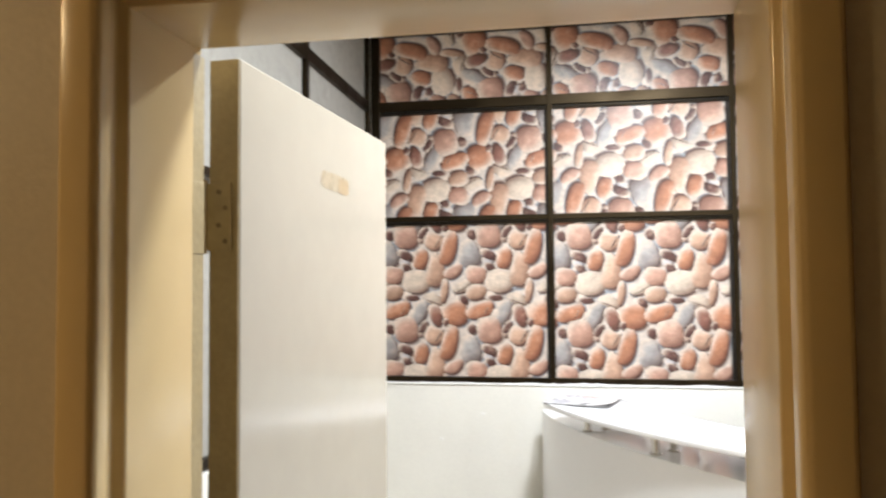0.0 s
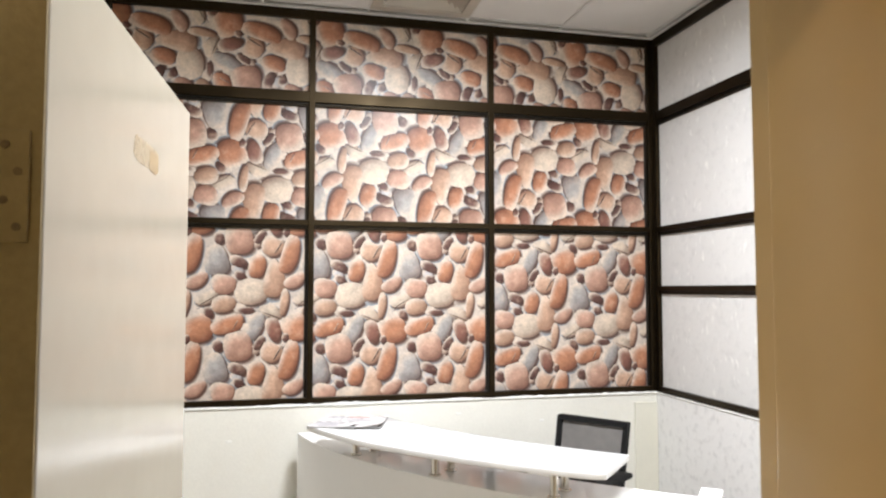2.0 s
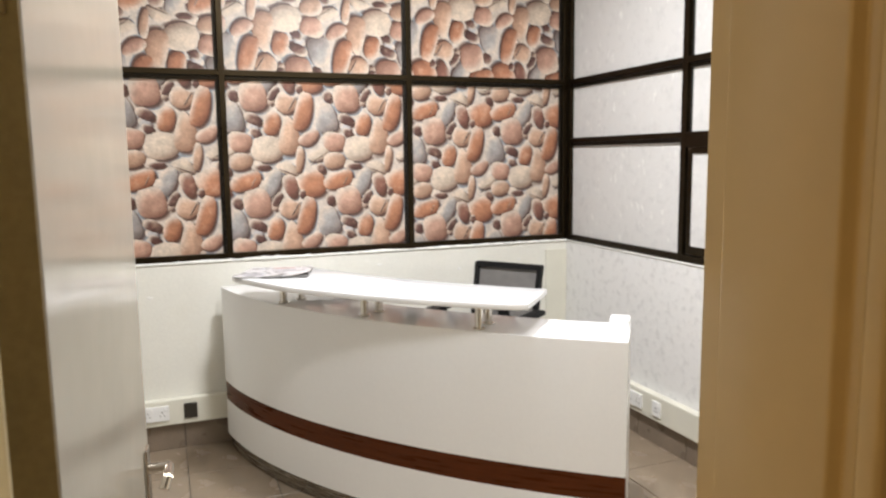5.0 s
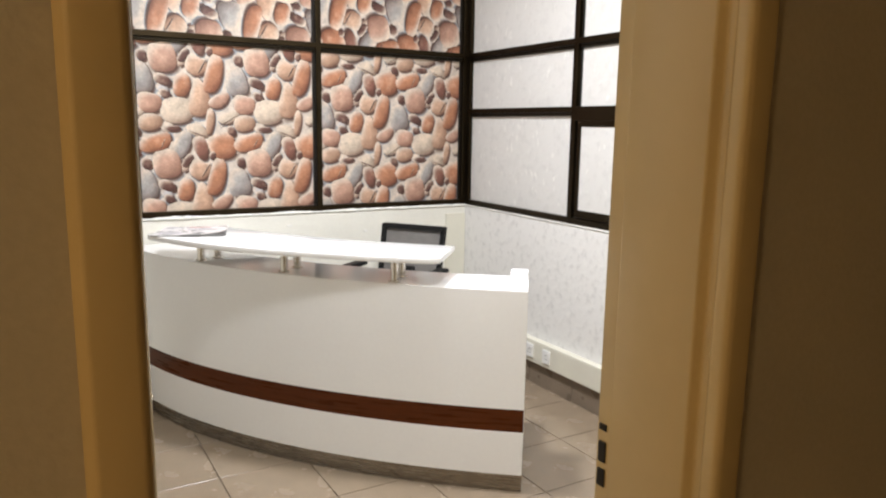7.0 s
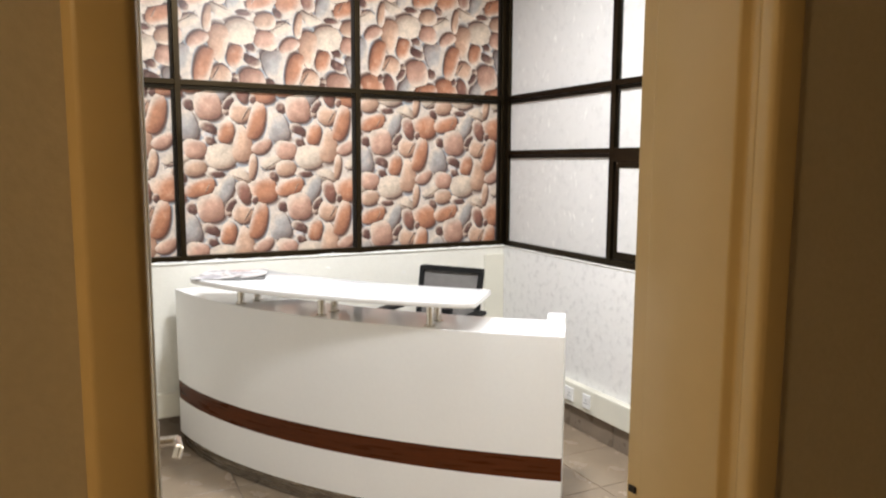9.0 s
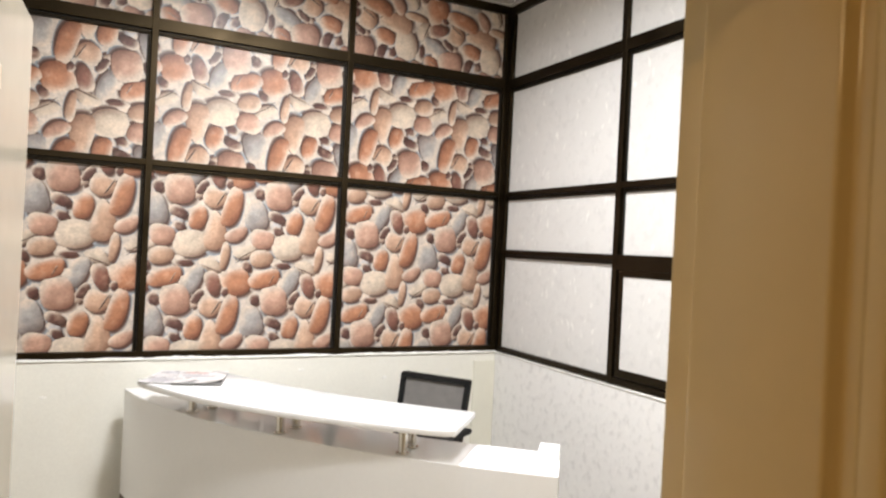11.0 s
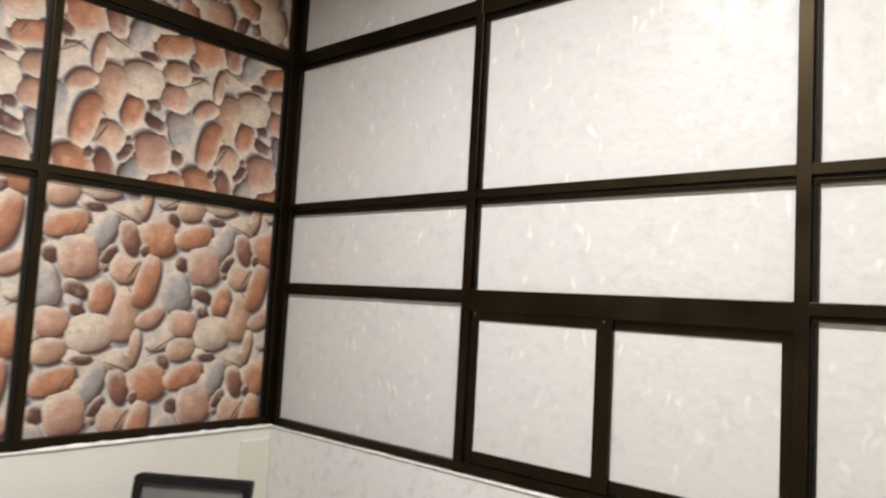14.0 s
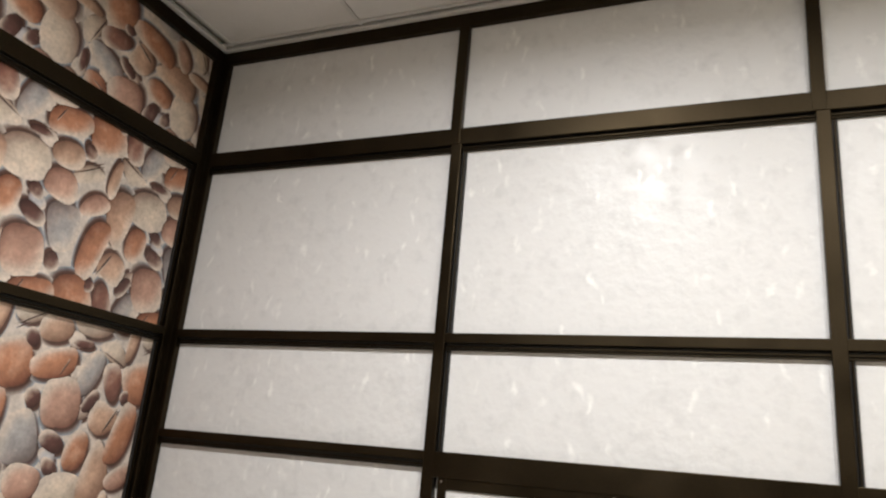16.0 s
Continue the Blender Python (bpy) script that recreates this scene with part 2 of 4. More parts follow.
INK_GREY = base("grey_print", (0.45, 0.45, 0.48), 0.4, vary=0.3, scale=30)
TAPE = base("old_tape_mark", (0.38, 0.285, 0.17), 0.45, vary=0.08, scale=40, stain=0.15)
TAPE_PALE = base("faded_tape_mark", (0.4, 0.335, 0.235), 0.3, vary=0.06, scale=30, stain=0.0)
STEEL_OLD = base("old_painted_screw", (0.2, 0.15, 0.09), 0.5, metal=0.3, vary=0.2, scale=60)
PLASTER = base("rough_white_plaster", (0.8, 0.79, 0.75), 0.8, vary=0.08, scale=30, grain=200, bump=0.5)
LAMP = glow("lamp_diffuser", (0.96, 0.98, 1.0), ROOM_LIGHT)
HALL_FILL_GLOW = glow("hall_fill_diffuser", (1.0, 0.69, 0.34), HALL_FILL)


# ---- builders ----
def mesh_from(name, bm, *mats):
    me = bpy.data.meshes.new(name)
    bm.to_mesh(me)
    bm.free()
    for m in mats:
        me.materials.append(m)
    return me


def part(name, bm, mat, parent, label=""):
    ob = new(name, mesh_from(name, bm, mat))
    ob.parent = parent
    return tagged(ob, label)


def empty(name, x=0.0, y=0.0, z=0.0):
    ob = new(name)
    ob.empty_display_size = 0.05
    ob.location = (x, y, z)
    return ob


def add_box(bm, lo, hi, bevel=0.0, segments=2):
    sx, sy, sz = (hi[i] - lo[i] for i in range(3))
    geo = bmesh.ops.create_cube(bm, size=1)
    bmesh.ops.scale(bm, vec=(sx, sy, sz), verts=geo["verts"])
    bmesh.ops.translate(bm, vec=[(lo[i] + hi[i]) / 2 for i in range(3)], verts=geo["verts"])
    if bevel:
        edges = list({e for v in geo["verts"] for e in v.link_edges})
        bmesh.ops.bevel(bm, geom=edges, offset=min(bevel, 0.45 * min(sx, sy, sz)), segments=segments, affect="EDGES", profile=0.5)
    return bm


def box(lo, hi, bevel=0.0, segments=2):
    lo, hi = [min(a, b) for a, b in zip(lo, hi)], [max(a, b) for a, b in zip(lo, hi)]
    return add_box(bmesh.new(), lo, hi, bevel, segments)


def add_tube(bm, a, b, r, seg=16, r2=None):
    a, b = Vector(a), Vector(b)
    d = b - a
    m = Matrix.Translation((a + b) / 2) @ d.to_track_quat("Z", "Y").to_matrix().to_4x4()
    bmesh.ops.create_cone(bm, cap_ends=True, segments=seg, radius1=r, radius2=r if r2 is None else r2, depth=d.length, matrix=m)
    return bm


def tube(a, b, r, seg=16, r2=None):
    return add_tube(bmesh.new(), a, b, r, seg, r2)


def smooth(ob, angle=40):
    for f in ob.data.polygons:
        f.use_smooth = True
    ob.data.set_sharp_from_angle(angle=radians(angle))
    return ob


def sweep(path, section, closed_section=True, caps=True):
    """Sweep a section (offset along the path's left normal, height) along a level path of (x, y)."""
    bm = bmesh.new()
    rings = []
    n = len(path)
    for i, (x, y) in enumerate(path):
        a, b = Vector(path[max(i - 1, 0)]), Vector(path[min(i + 1, n - 1)])
        t = (b - a).normalized()
        nx, ny = -t.y, t.x
        rings.append([bm.verts.new((x + nx * o, y + ny * o, z)) for o, z in section])
    k = len(section)
    for i in range(n - 1):
        for j in range(k if closed_section else k - 1):
            bm.faces.new((rings[i][j], rings[i][(j + 1) % k], rings[i + 1][(j + 1) % k], rings[i + 1][j]))
    if caps and closed_section:
        bm.faces.new(rings[0][::-1])
        bm.faces.new(rings[-1])
    bmesh.ops.recalc_face_normals(bm, faces=bm.faces)
    return bm


# ---- plan of the room (metres) ----
WEST, SOUTH, TOP = -3.31, -3.445, 3.32
SILL = 1.045
HALL_Y = -3.69
DOOR_L, DOOR_R, DOOR_H = -2.635, -1.871, 2.037


def structure(name, bm, mat, label="", category="wall"):
    return tagged(new(name, mesh_from(name, bm, mat)), label, category, kind="structure")


floor = structure("floor", box((WEST - 0.2, -6.6, -0.12), (0.2, 0.2, -0.008)), GROUT, "beige ceramic tile floor with grey grout", "floor")
floor_hall = structure("floor_hall", box((-5.6, -6.6, -0.12), (WEST - 0.2, HALL_Y, -0.001)), TILE, "beige tile floor of the dim hall", "floor")
floor_side = structure("floor_side", box((0.2, -6.6, -0.12), (1.6, HALL_Y, -0.001)), TILE, "beige tile floor of the dim hall end", "floor")
wall_north = structure("wall_north", box((WEST - 0.15, -0.006, 0), (0.15, 0.15, SILL - 0.006), 0.004), CREAM, "cream painted low wall under pebble print partition")
wall_north_upper = structure("wall_north_upper", box((WEST - 0.15, 0.034, SILL - 0.006), (0.15, 0.15, TOP + 0.1)), CREAM, "cream backing behind the pebble print panels")
wall_east = structure("wall_east", box((-0.006, -0.006, 0), (0.15, SOUTH, SILL - 0.006), 0.004), PEARL_DADO, "low wall in pale grey mottled wallpaper")
wall_east_upper = structure("wall_east_upper", box((0.034, 0.034, SILL - 0.006), (0.15, SOUTH, TOP + 0.1)), CREAM, "cream backing behind the pearl panels")
wall_west = structure("wall_west", box((WEST - 0.15, -0.006, 0), (WEST + 0.006, SOUTH, SILL - 0.006), 0.004), CREAM, "cream painted low wall under white panels")
wall_west_upper = structure("wall_west_upper", box((WEST - 0.15, 0.034, SILL - 0.006), (WEST - 0.034, SOUTH, TOP + 0.1)), CREAM, "cream backing behind the white panels")


def door_wall():
    bm = bmesh.new()
    for lo, hi in (((-5.6, HALL_Y, 0), (DOOR_L - 0.05, SOUTH, TOP + 0.1)), ((DOOR_R + 0.05, HALL_Y, 0), (1.6, SOUTH, TOP + 0.1)), ((DOOR_L - 0.05, HALL_Y, DOOR_H + 0.05), (DOOR_R + 0.05, SOUTH, TOP + 0.1))):
        add_box(bm, lo, hi)
    return bm


wall_south = structure("wall_south", door_wall(), HALL, "thick painted wall around the doorway")
for nm, lo, hi in (("wall_hall_back", (-5.7, -6.7, 0), (1.7, -6.6, 2.9)), ("wall_hall_west", (-5.7, -6.6, 0), (-5.6, HALL_Y, 2.9)), ("wall_hall_east", (1.6, -6.6, 0), (1.7, HALL_Y, 2.9))):
    structure(nm, box(lo, hi), HALL, "dim cream painted hall wall")
structure("ceiling_hall", box((-5.7, -6.7, 2.8), (1.7, HALL_Y, 2.9)), CEIL, "plain pale hall ceiling", "ceiling")


# ---- ceiling of the room ----
CX = [WEST, -3.06, -2.455, -1.853, -1.25, -0.645, -0.045, 0.0]
CY = [0.0, -0.06, -0.69, -1.29, -1.89, -2.49, -3.09, SOUTH]
LAMPS = {(3, 3): 70.0, (3, 5): 40.0}
VENT_CELL = (3, 1)


def ceiling_mesh():
    bm = bmesh.new()
    for i in range(len(CX) - 1):
        for j in range(len(CY) - 1):
            if (i, j) in LAMPS or (i, j) == VENT_CELL:
                continue
            g = 0.005
            if CX[i + 1] - CX[i] < 0.1 or CY[j] - CY[j + 1] < 0.1:
                continue
            dz = 0.003 * noise.noise((i * 3.1, j * 2.7, 0))
            add_box(bm, (CX[i] + g, CY[j + 1] + g, TOP + 0.004 + dz), (CX[i + 1] - g, CY[j] - g, TOP + 0.02 + dz), 0.004, 1)
    return bm


ceiling = structure("ceiling", ceiling_mesh(), CEIL, "white mineral fibre suspended ceiling tiles", "ceiling")
bm = bmesh.new()
for x in CX[1:-1]:
    add_box(bm, (x - 0.009, SOUTH, TOP - 0.001), (x + 0.009, 0, TOP + 0.003))
for y in CY[1:-1]:
    add_box(bm, (WEST, y - 0.009, TOP - 0.0005), (0, y + 0.009, TOP + 0.0035))
for lo, hi in (((WEST, -0.024, TOP - 0.012), (0, -0.001, TOP + 0.002)), ((-0.024, SOUTH, TOP - 0.012), (-0.001, 0, TOP + 0.002)), ((WEST + 0.001, SOUTH, TOP - 0.012), (WEST + 0.024, 0, TOP + 0.002))):
    add_box(bm, lo, hi, 0.002, 1)
structure("ceiling_grid", bm, TBAR, "grey metal ceiling grid and edge trim", "ceiling grid")
structure("ceiling_slab", box((WEST - 0.15, SOUTH, TOP + 0.06), (0.15, 0.15, TOP + 0.16)), CREAM, "slab above the suspended ceiling", "ceiling")


def ceiling_light(cell):
    i, j = cell
    cx, cy = (CX[i] + CX[i + 1]) / 2, (CY[j] + CY[j + 1]) / 2
    lamp = tagged(empty("ceiling_light", cx, cy, TOP), "recessed square white light panel in the ceiling", "ceiling light", "ceiling lights")
    bm = bmesh.new()
    for lo, hi in (((-0.295, -0.295, -0.006), (0.295, -0.265, 0.03)), ((-0.295, 0.265, -0.006), (0.295, 0.295, 0.03)), ((-0.295, -0.265, -0.006), (-0.265, 0.265, 0.03)), ((0.265, -0.265, -0.006), (0.295, 0.265, 0.03))):
        add_box(bm, lo, hi, 0.003, 1)
    part("frame", bm, PLASTIC, lamp)
    data = bpy.data.lights.new("panel_light", "AREA")
    data.shape, data.size, data.energy, data.spread, data.color = "SQUARE", 0.24, LAMPS[cell], radians(168), (0.97, 0.98, 1.0)
    beam = new("panel_light", data)
    beam.parent = lamp
    beam.location = (0, 0, -0.002)
    part("diffuser", box((-0.264, -0.264, 0.004), (0.264, 0.264, 0.014)), LAMP, lamp, "glowing white diffuser")
    return lamp


for c in LAMPS:
    ceiling_light(c)
# Unseen lamp, added to brighten the door frame from the hall side.
hall_fill = tagged(empty("ceiling_light", -4.6, -5.0, 2.8), "unseen warm fill lamp added on the hall ceiling", "ceiling light")
part("base", tube((0, 0, -0.02), (0, 0, 0), 0.17, 32), PLASTIC, hall_fill)
part("diffuser", tube((0, 0, -0.06), (0, 0, -0.021), 0.13, 32, 0.155), HALL_FILL_GLOW, hall_fill)


def square_ring(bm, half_out, half_in, z_out, z_in, thick=0.002):
    """Sloping square louvre ring."""
    def ring(h, z):
        return [bm.verts.new((sx * h, sy * h, z)) for sx, sy in ((-1, -1), (1, -1), (1, 1), (-1, 1))]
    a, b, c, d = ring(half_out, z_out), ring(half_in, z_in), ring(half_in, z_in + thick), ring(half_out, z_out + thick)
    for p, q in ((a, b), (b, c), (c, d), (d, a)):
        for k in range(4):
            bm.faces.new((p[k], p[(k + 1) % 4], q[(k + 1) % 4], q[k]))
    bmesh.ops.recalc_face_normals(bm, faces=bm.faces)
    return bm


def ceiling_vent():
    i, j = VENT_CELL
    cx, cy = (CX[i] + CX[i + 1]) / 2, (CY[j] + CY[j + 1]) / 2
    v = tagged(empty("ceiling_vent", cx, cy - 0.0, TOP), "square cream metal air vent with nested louvres", "air vent")
    bm = bmesh.new()
    o, n = 0.296, 0.235
    for lo, hi in (((-o, -o, -0.008), (o, -n, 0.006)), ((-o, n, -0.008), (o, o, 0.006)), ((-o, -n, -0.008), (-n, n, 0.006)), ((n, -n, -0.008), (o, n, 0.006))):
        add_box(bm, lo, hi, 0.003, 1)
    part("frame", bm, VENT, v)
    part("backing", box((-0.29, -0.29, 0.05), (0.29, 0.29, 0.056)), VOID, v, "dark duct behind the louvres")
    for k in range(5):
        h = 0.228 - k * 0.044
        part("louvre", square_ring(bmesh.new(), h, h - 0.034, 0.0 - 0.004, 0.026), VENT, v)
    part("centre_plate", box((-0.03, -0.03, 0.002), (0.03, 0.03, 0.006), 0.002), VENT, v)
    return v


ceiling_vent()


# ---- bronze partition frames ----
def put_box(owner, name, mat, to_world, lo, hi, bevel=0.002, label=""):
    bm = box(lo, hi, bevel)
    bmesh.ops.transform(bm, matrix=to_world, verts=bm.verts)
    return part(name, bm, mat, owner, label)


def mullion(owner, to_world, a0, a1, z0, z1):
    """Upright bar with its front from a0 to a1 along the wall."""
    put_box(owner, "mullion", BRONZE, to_world, (a0, 0.0, z0), (a1, 0.034, z1), 0.0025, FL)


def transom(owner, to_world, z0, z1, a0, a1):
    """Level bar with its front from z0 up to z1, set a hair behind the uprights."""
    put_box(owner, "transom", BRONZE, to_world, (a0, 0.0012, z0), (a1, 0.034, z1), 0.0025, FL)


def glazing(owner, to_world, a0, a1, z0, z1, side=0):
    """Recessed strip, black for shade, and slim bead under the top bar of an opening and along one upright (side -1: at
    a0, 1: at a1).
    """
    strips = [((a0, a1), (z1 - 0.022, z1))]
    beads = [((a0, a1), (z1 - 0.014, z1 - 0.009)), ((a0, a1), (z1 - 0.0225, z1 - 0.0195))]
    if side:
        e = a0 if side < 0 else a1
        strips.append(((e, e - side * 0.017), (z0, z1 - 0.0225)))
        beads.append(((e - side * 0.007, e - side * 0.011), (z0, z1 - 0.0228)))
    for (p, q), (u, v) in strips:
        # Black colour gives the shade inside the glazing recess.
        put_box(owner, "recess_strip", RECESS_BLACK, to_world, (p, 0.019, u), (q, 0.0335, v), 0.001, "black strip for the shade in the glazing recess")
    for (p, q), (u, v) in beads:
        put_box(owner, "bead", BRONZE, to_world, (p, 0.011, u), (q, 0.0325, v), 0.001, FL)


NORTH_M = pose(0, 0, 0)
EAST_M = pose(0, 0, 0, 0, 0, -90)
WEST_M = pose(WEST, SOUTH, 0, 0, 0, 90)
FL = "dark bronze aluminium"
RAILS = ((SILL + 0.002, SILL + 0.036), (2.056, 2.089), (2.768, 2.832), (3.258, TOP - 0.006))

north_frame = tagged(empty("partition_frame_north"), "dark bronze aluminium partition frame, nine openings", "partition frame", kind="structure")
N_POSTS = ((WEST + 0.002, WEST + 0.06), (-2.184, -2.150), (-1.108, -1.072), (-0.036, -0.002))
for a0, a1 in N_POSTS:
    mullion(north_frame, NORTH_M, a0, a1, SILL, TOP)
for z0, z1 in RAILS:
    transom(north_frame, NORTH_M, z0, z1, WEST, 0)
for (p, a0), (a1, q) in zip(N_POSTS, N_POSTS[1:]):
    for z0, z1 in ((RAILS[0][1], RAILS[1][0]), (RAILS[1][1], RAILS[2][0])):
        glazing(north_frame, NORTH_M, a0, a1, z0, z1, 1)

east_frame = tagged(empty("partition_frame_east"), "dark bronze aluminium partition frame with a sliding hatch", "partition frame", kind="structure")
E_POSTS = ((0.004, 0.034), (1.117, 1.157), (2.278, 2.318), (3.38, 3.43))
LOW0, LOW1 = 1.683, 1.713
for k, (a0, a1) in enumerate(E_POSTS):
    up = 0.009 if k in (1, 2) else 0.0
    mullion(east_frame, EAST_M, a0, a1, SILL, RAILS[2][0] + 0.001)
    mullion(east_frame, EAST_M, a0 - up, a1 - up, RAILS[2][0] + 0.001, TOP)
for z0, z1 in RAILS:
    transom(east_frame, EAST_M, z0, z1, 0, 3.43)
transom(east_frame, EAST_M, LOW0, LOW1, 0, 1.13)
transom(east_frame, EAST_M, LOW0 - 0.006, LOW1, 2.30, 3.43)
transom(east_frame, EAST_M, 1.634, LOW1, 1.13, 2.30)
for k in range(3):
    a0, a1 = E_POSTS[k][1], E_POSTS[k + 1][0]
    for z0, z1 in ((RAILS[0][1], LOW0), (LOW1, RAILS[1][0]), (RAILS[1][1], RAILS[2][0])):
        if k != 1 or z0 > 1.5:
            glazing(east_frame, EAST_M, a0, a1, z0, z1, -1 if k else 0)
part("corner_post", box((-0.004, -0.005, SILL), (0.03, 0.03, TOP - 0.003), 0.001), BRONZE, east_frame)

west_frame = tagged(empty("partition_frame_west"), "dark bronze aluminium partition frame, white panels darkened for dim light", "partition frame", kind="structure")
W_POSTS = [(3.43 - a1, 3.43 - a0) for a0, a1 in E_POSTS[::-1]]
for a0, a1 in W_POSTS:
    mullion(west_frame, WEST_M, a0, a1, SILL, TOP)
for z0, z1 in RAILS:
    transom(west_frame, WEST_M, z0, z1, 0, 3.43)


def pearl_panel(owner, a0, a1, z0, z1, to_world, mat, label, depth=0.026):
    bm = box((a0, depth, z0), (a1, depth + 0.006, z1))
    bmesh.ops.transform(bm, matrix=to_world, verts=bm.verts)
    return part("panel", bm, mat, owner, label)


E1, E2, E3 = 1.137, 2.298, 3.40
EZ = [SILL + 0.001, 1.698, 2.072, 2.80, TOP]
for a0, a1, zs in ((0.03, E1, EZ), (E1, E2, EZ[1:]), (E2, E3, EZ)):
    for z0, z1 in zip(zs, zs[1:]):
        pearl_panel(east_frame, a0 + 0.001, a1 - 0.001, z0 + 0.001, z1 - 0.001, EAST_M, PEARL, "pearly white wallpaper panel")
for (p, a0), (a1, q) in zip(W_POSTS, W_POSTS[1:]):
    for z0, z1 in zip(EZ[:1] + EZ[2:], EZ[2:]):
        pearl_panel(west_frame, a0 - 0.005, a1 + 0.005, z0 + 0.001, z1 - 0.001, WEST_M, DIM_PANEL, "white wallpaper panel, colour darkened for dim light")


# sliding hatch between two mullions: each sash slides by itself
def sash(a0, a1, z0, z1, depth, stile_l, stile_r):
    s = tagged(empty("sliding_sash"), "bronze framed sliding hatch sash, closed, white panel", "hatch sash", "hatch sashes")
    rails = (((a0, z0), (a0 + stile_l, z1), "stile"), ((a1 - stile_r, z0), (a1, z1), "stile"), ((a0 + stile_l, z1 - 0.035), (a1 - stile_r, z1), "rail"), ((a0 + stile_l, z0), (a1 - stile_r, z0 + 0.045), "rail"))
    for (x0, p), (x1, q), nm in rails:
        bm = box((x0, depth, p), (x1, depth + 0.011, q), 0.002)
        bmesh.ops.transform(bm, matrix=EAST_M, verts=bm.verts)
        part(nm, bm, BRONZE, s, FL)
    bm = box((a0 + stile_l - 0.004, depth + 0.006, z0 + 0.04), (a1 - stile_r + 0.004, depth + 0.010, z1 - 0.03))
    bmesh.ops.transform(bm, matrix=EAST_M, verts=bm.verts)
    part("panel", bm, PEARL, s, "pearly white wallpaper panel")


sash(1.171, 1.742, SILL + 0.04, 1.636, 0.006, 0.03, 0.058)
sash(1.70, 2.281, SILL + 0.04, 1.636, 0.0185, 0.04, 0.036)
bm = box((1.17, 0.0305, SILL + 0.03), (2.282, 0.033, 1.64))
bmesh.ops.transform(bm, matrix=EAST_M, verts=bm.verts)
part("hatch_back", bm, BRONZE, east_frame)
for a in (1.185, 1.712):
    bm = tube((a, 0.004, 1.625), (a, 0.0055, 1.625), 0.004, 10)
    bmesh.ops.transform(bm, matrix=EAST_M, verts=bm.verts)
    part("screw", bm, CHROME, east_frame, "small bright screw head")


# ---- pebble wallpaper ----
REPEAT_U, REPEAT_V = 0.531, 0.597
# one repeat of the print, tone by tone: centre, half sizes (cm), lean (degrees), taper and squareness
CREAM_P = [(25.6, 16.7, 8.5, 7.2, 5, 0, 2.2), (36.4, 5.9, 5.7, 3.4, -25, -0.5, 2.2), (1.7, 13.3, 6.0, 3.1, 24, 0.2, 2.2)]
TAN = [(38.0, 24.2, 5.2, 10.5, 4, -0.45, 2.1), (10.6, 9.8, 6.2, 4.4, 10, 0, 2.2), (36.5, 42.0, 5.5, 5.0, -35, 0.25, 2.8), (43.4, 10.5, 2.2, 7.2, -8, 0.2, 2.1)]
SALMON = [(18.7, 45.7, 7.2, 7.7, 8, 0.1, 2.7), (49.2, 22.8, 6.0, 3.5, 28, 0.1, 2.1), (10.6, 20.8, 6.1, 5.2, -8, 0, 2.4)]
ORANGE = [(46.4, 37.9, 4.6, 10.2, -12, -0.06, 2.6), (50.5, 56.2, 6.9, 7.5, 22, 0.12, 2.9), (13.0, 58.1, 8.0, 4.6, 14, 0.1, 2.7), (28.4, 31.0, 4.2, 6.5, -9, 0, 2.3)]
GREY = [(6.7, 34.1, 5.4, 8.2, 12, -0.15, 2.8), (27.7, 57.1, 4.0, 7.7, -15, 0, 2.2)]
BROWN = [(18.3, 33.5, 4.7, 2.9, -28, 0, 2.2), (19.1, 25.9, 3.1, 2.1, -30, 0, 2.1), (29.9, 47.6, 2.1, 4.2, -32, 0, 2.1), (7.6, 46.6, 2.5, 3.2, 28, 0, 2.1), (2.6, 5.4, 2.1, 3.2, 34, 0, 2.1), (44.4, 50.7, 1.9, 2.1, 0, 0, 2), (22.4, 6.6, 4.1, 1.5, -3, 0, 2.1)]
ROSE = [(37.8, 55.2, 3.6, 6.7, 18, 0.1, 2.2)]
CRACK = [(35.8, 3.7, 5.7, 0.35, -22, 0, 2), (54.8, 11.7, 6.2, 0.3, 31, 0, 2), (40.3, 42.2, 4.6, 0.45, 60, 0, 2), (17.0, 57.6, 3.0, 0.3, 65, 0, 2)]
TONES = (
    (CREAM_P, lin(220, 202, 182)), (GREY, lin(180, 175, 172)), (TAN, lin(202, 164, 138)), (SALMON, lin(200, 157, 136)),
    (ORANGE, lin(188, 130, 98)), (ROSE, lin(150, 102, 86)), (BROWN, lin(104, 68, 60)), (CRACK, lin(84, 56, 46)),
)
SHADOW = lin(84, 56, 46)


def clip(poly, w, h):
    for axis, limit, sign in ((0, 0.0, 1), (0, w, -1), (1, 0.0, 1), (1, h, -1)):
        out = []
        for k in range(len(poly)):
            p, q = poly[k - 1], poly[k]
            dp, dq = sign * (p[axis] - limit), sign * (q[axis] - limit)
            if (dp >= 0) != (dq >= 0):
                f = dp / (dp - dq)
                out.append(tuple(p[i] + f * (q[i] - p[i]) for i in range(len(p))))
            if dq >= 0:
                out.append(q)
        poly = out
        if len(poly) < 3:
            return []
    return poly


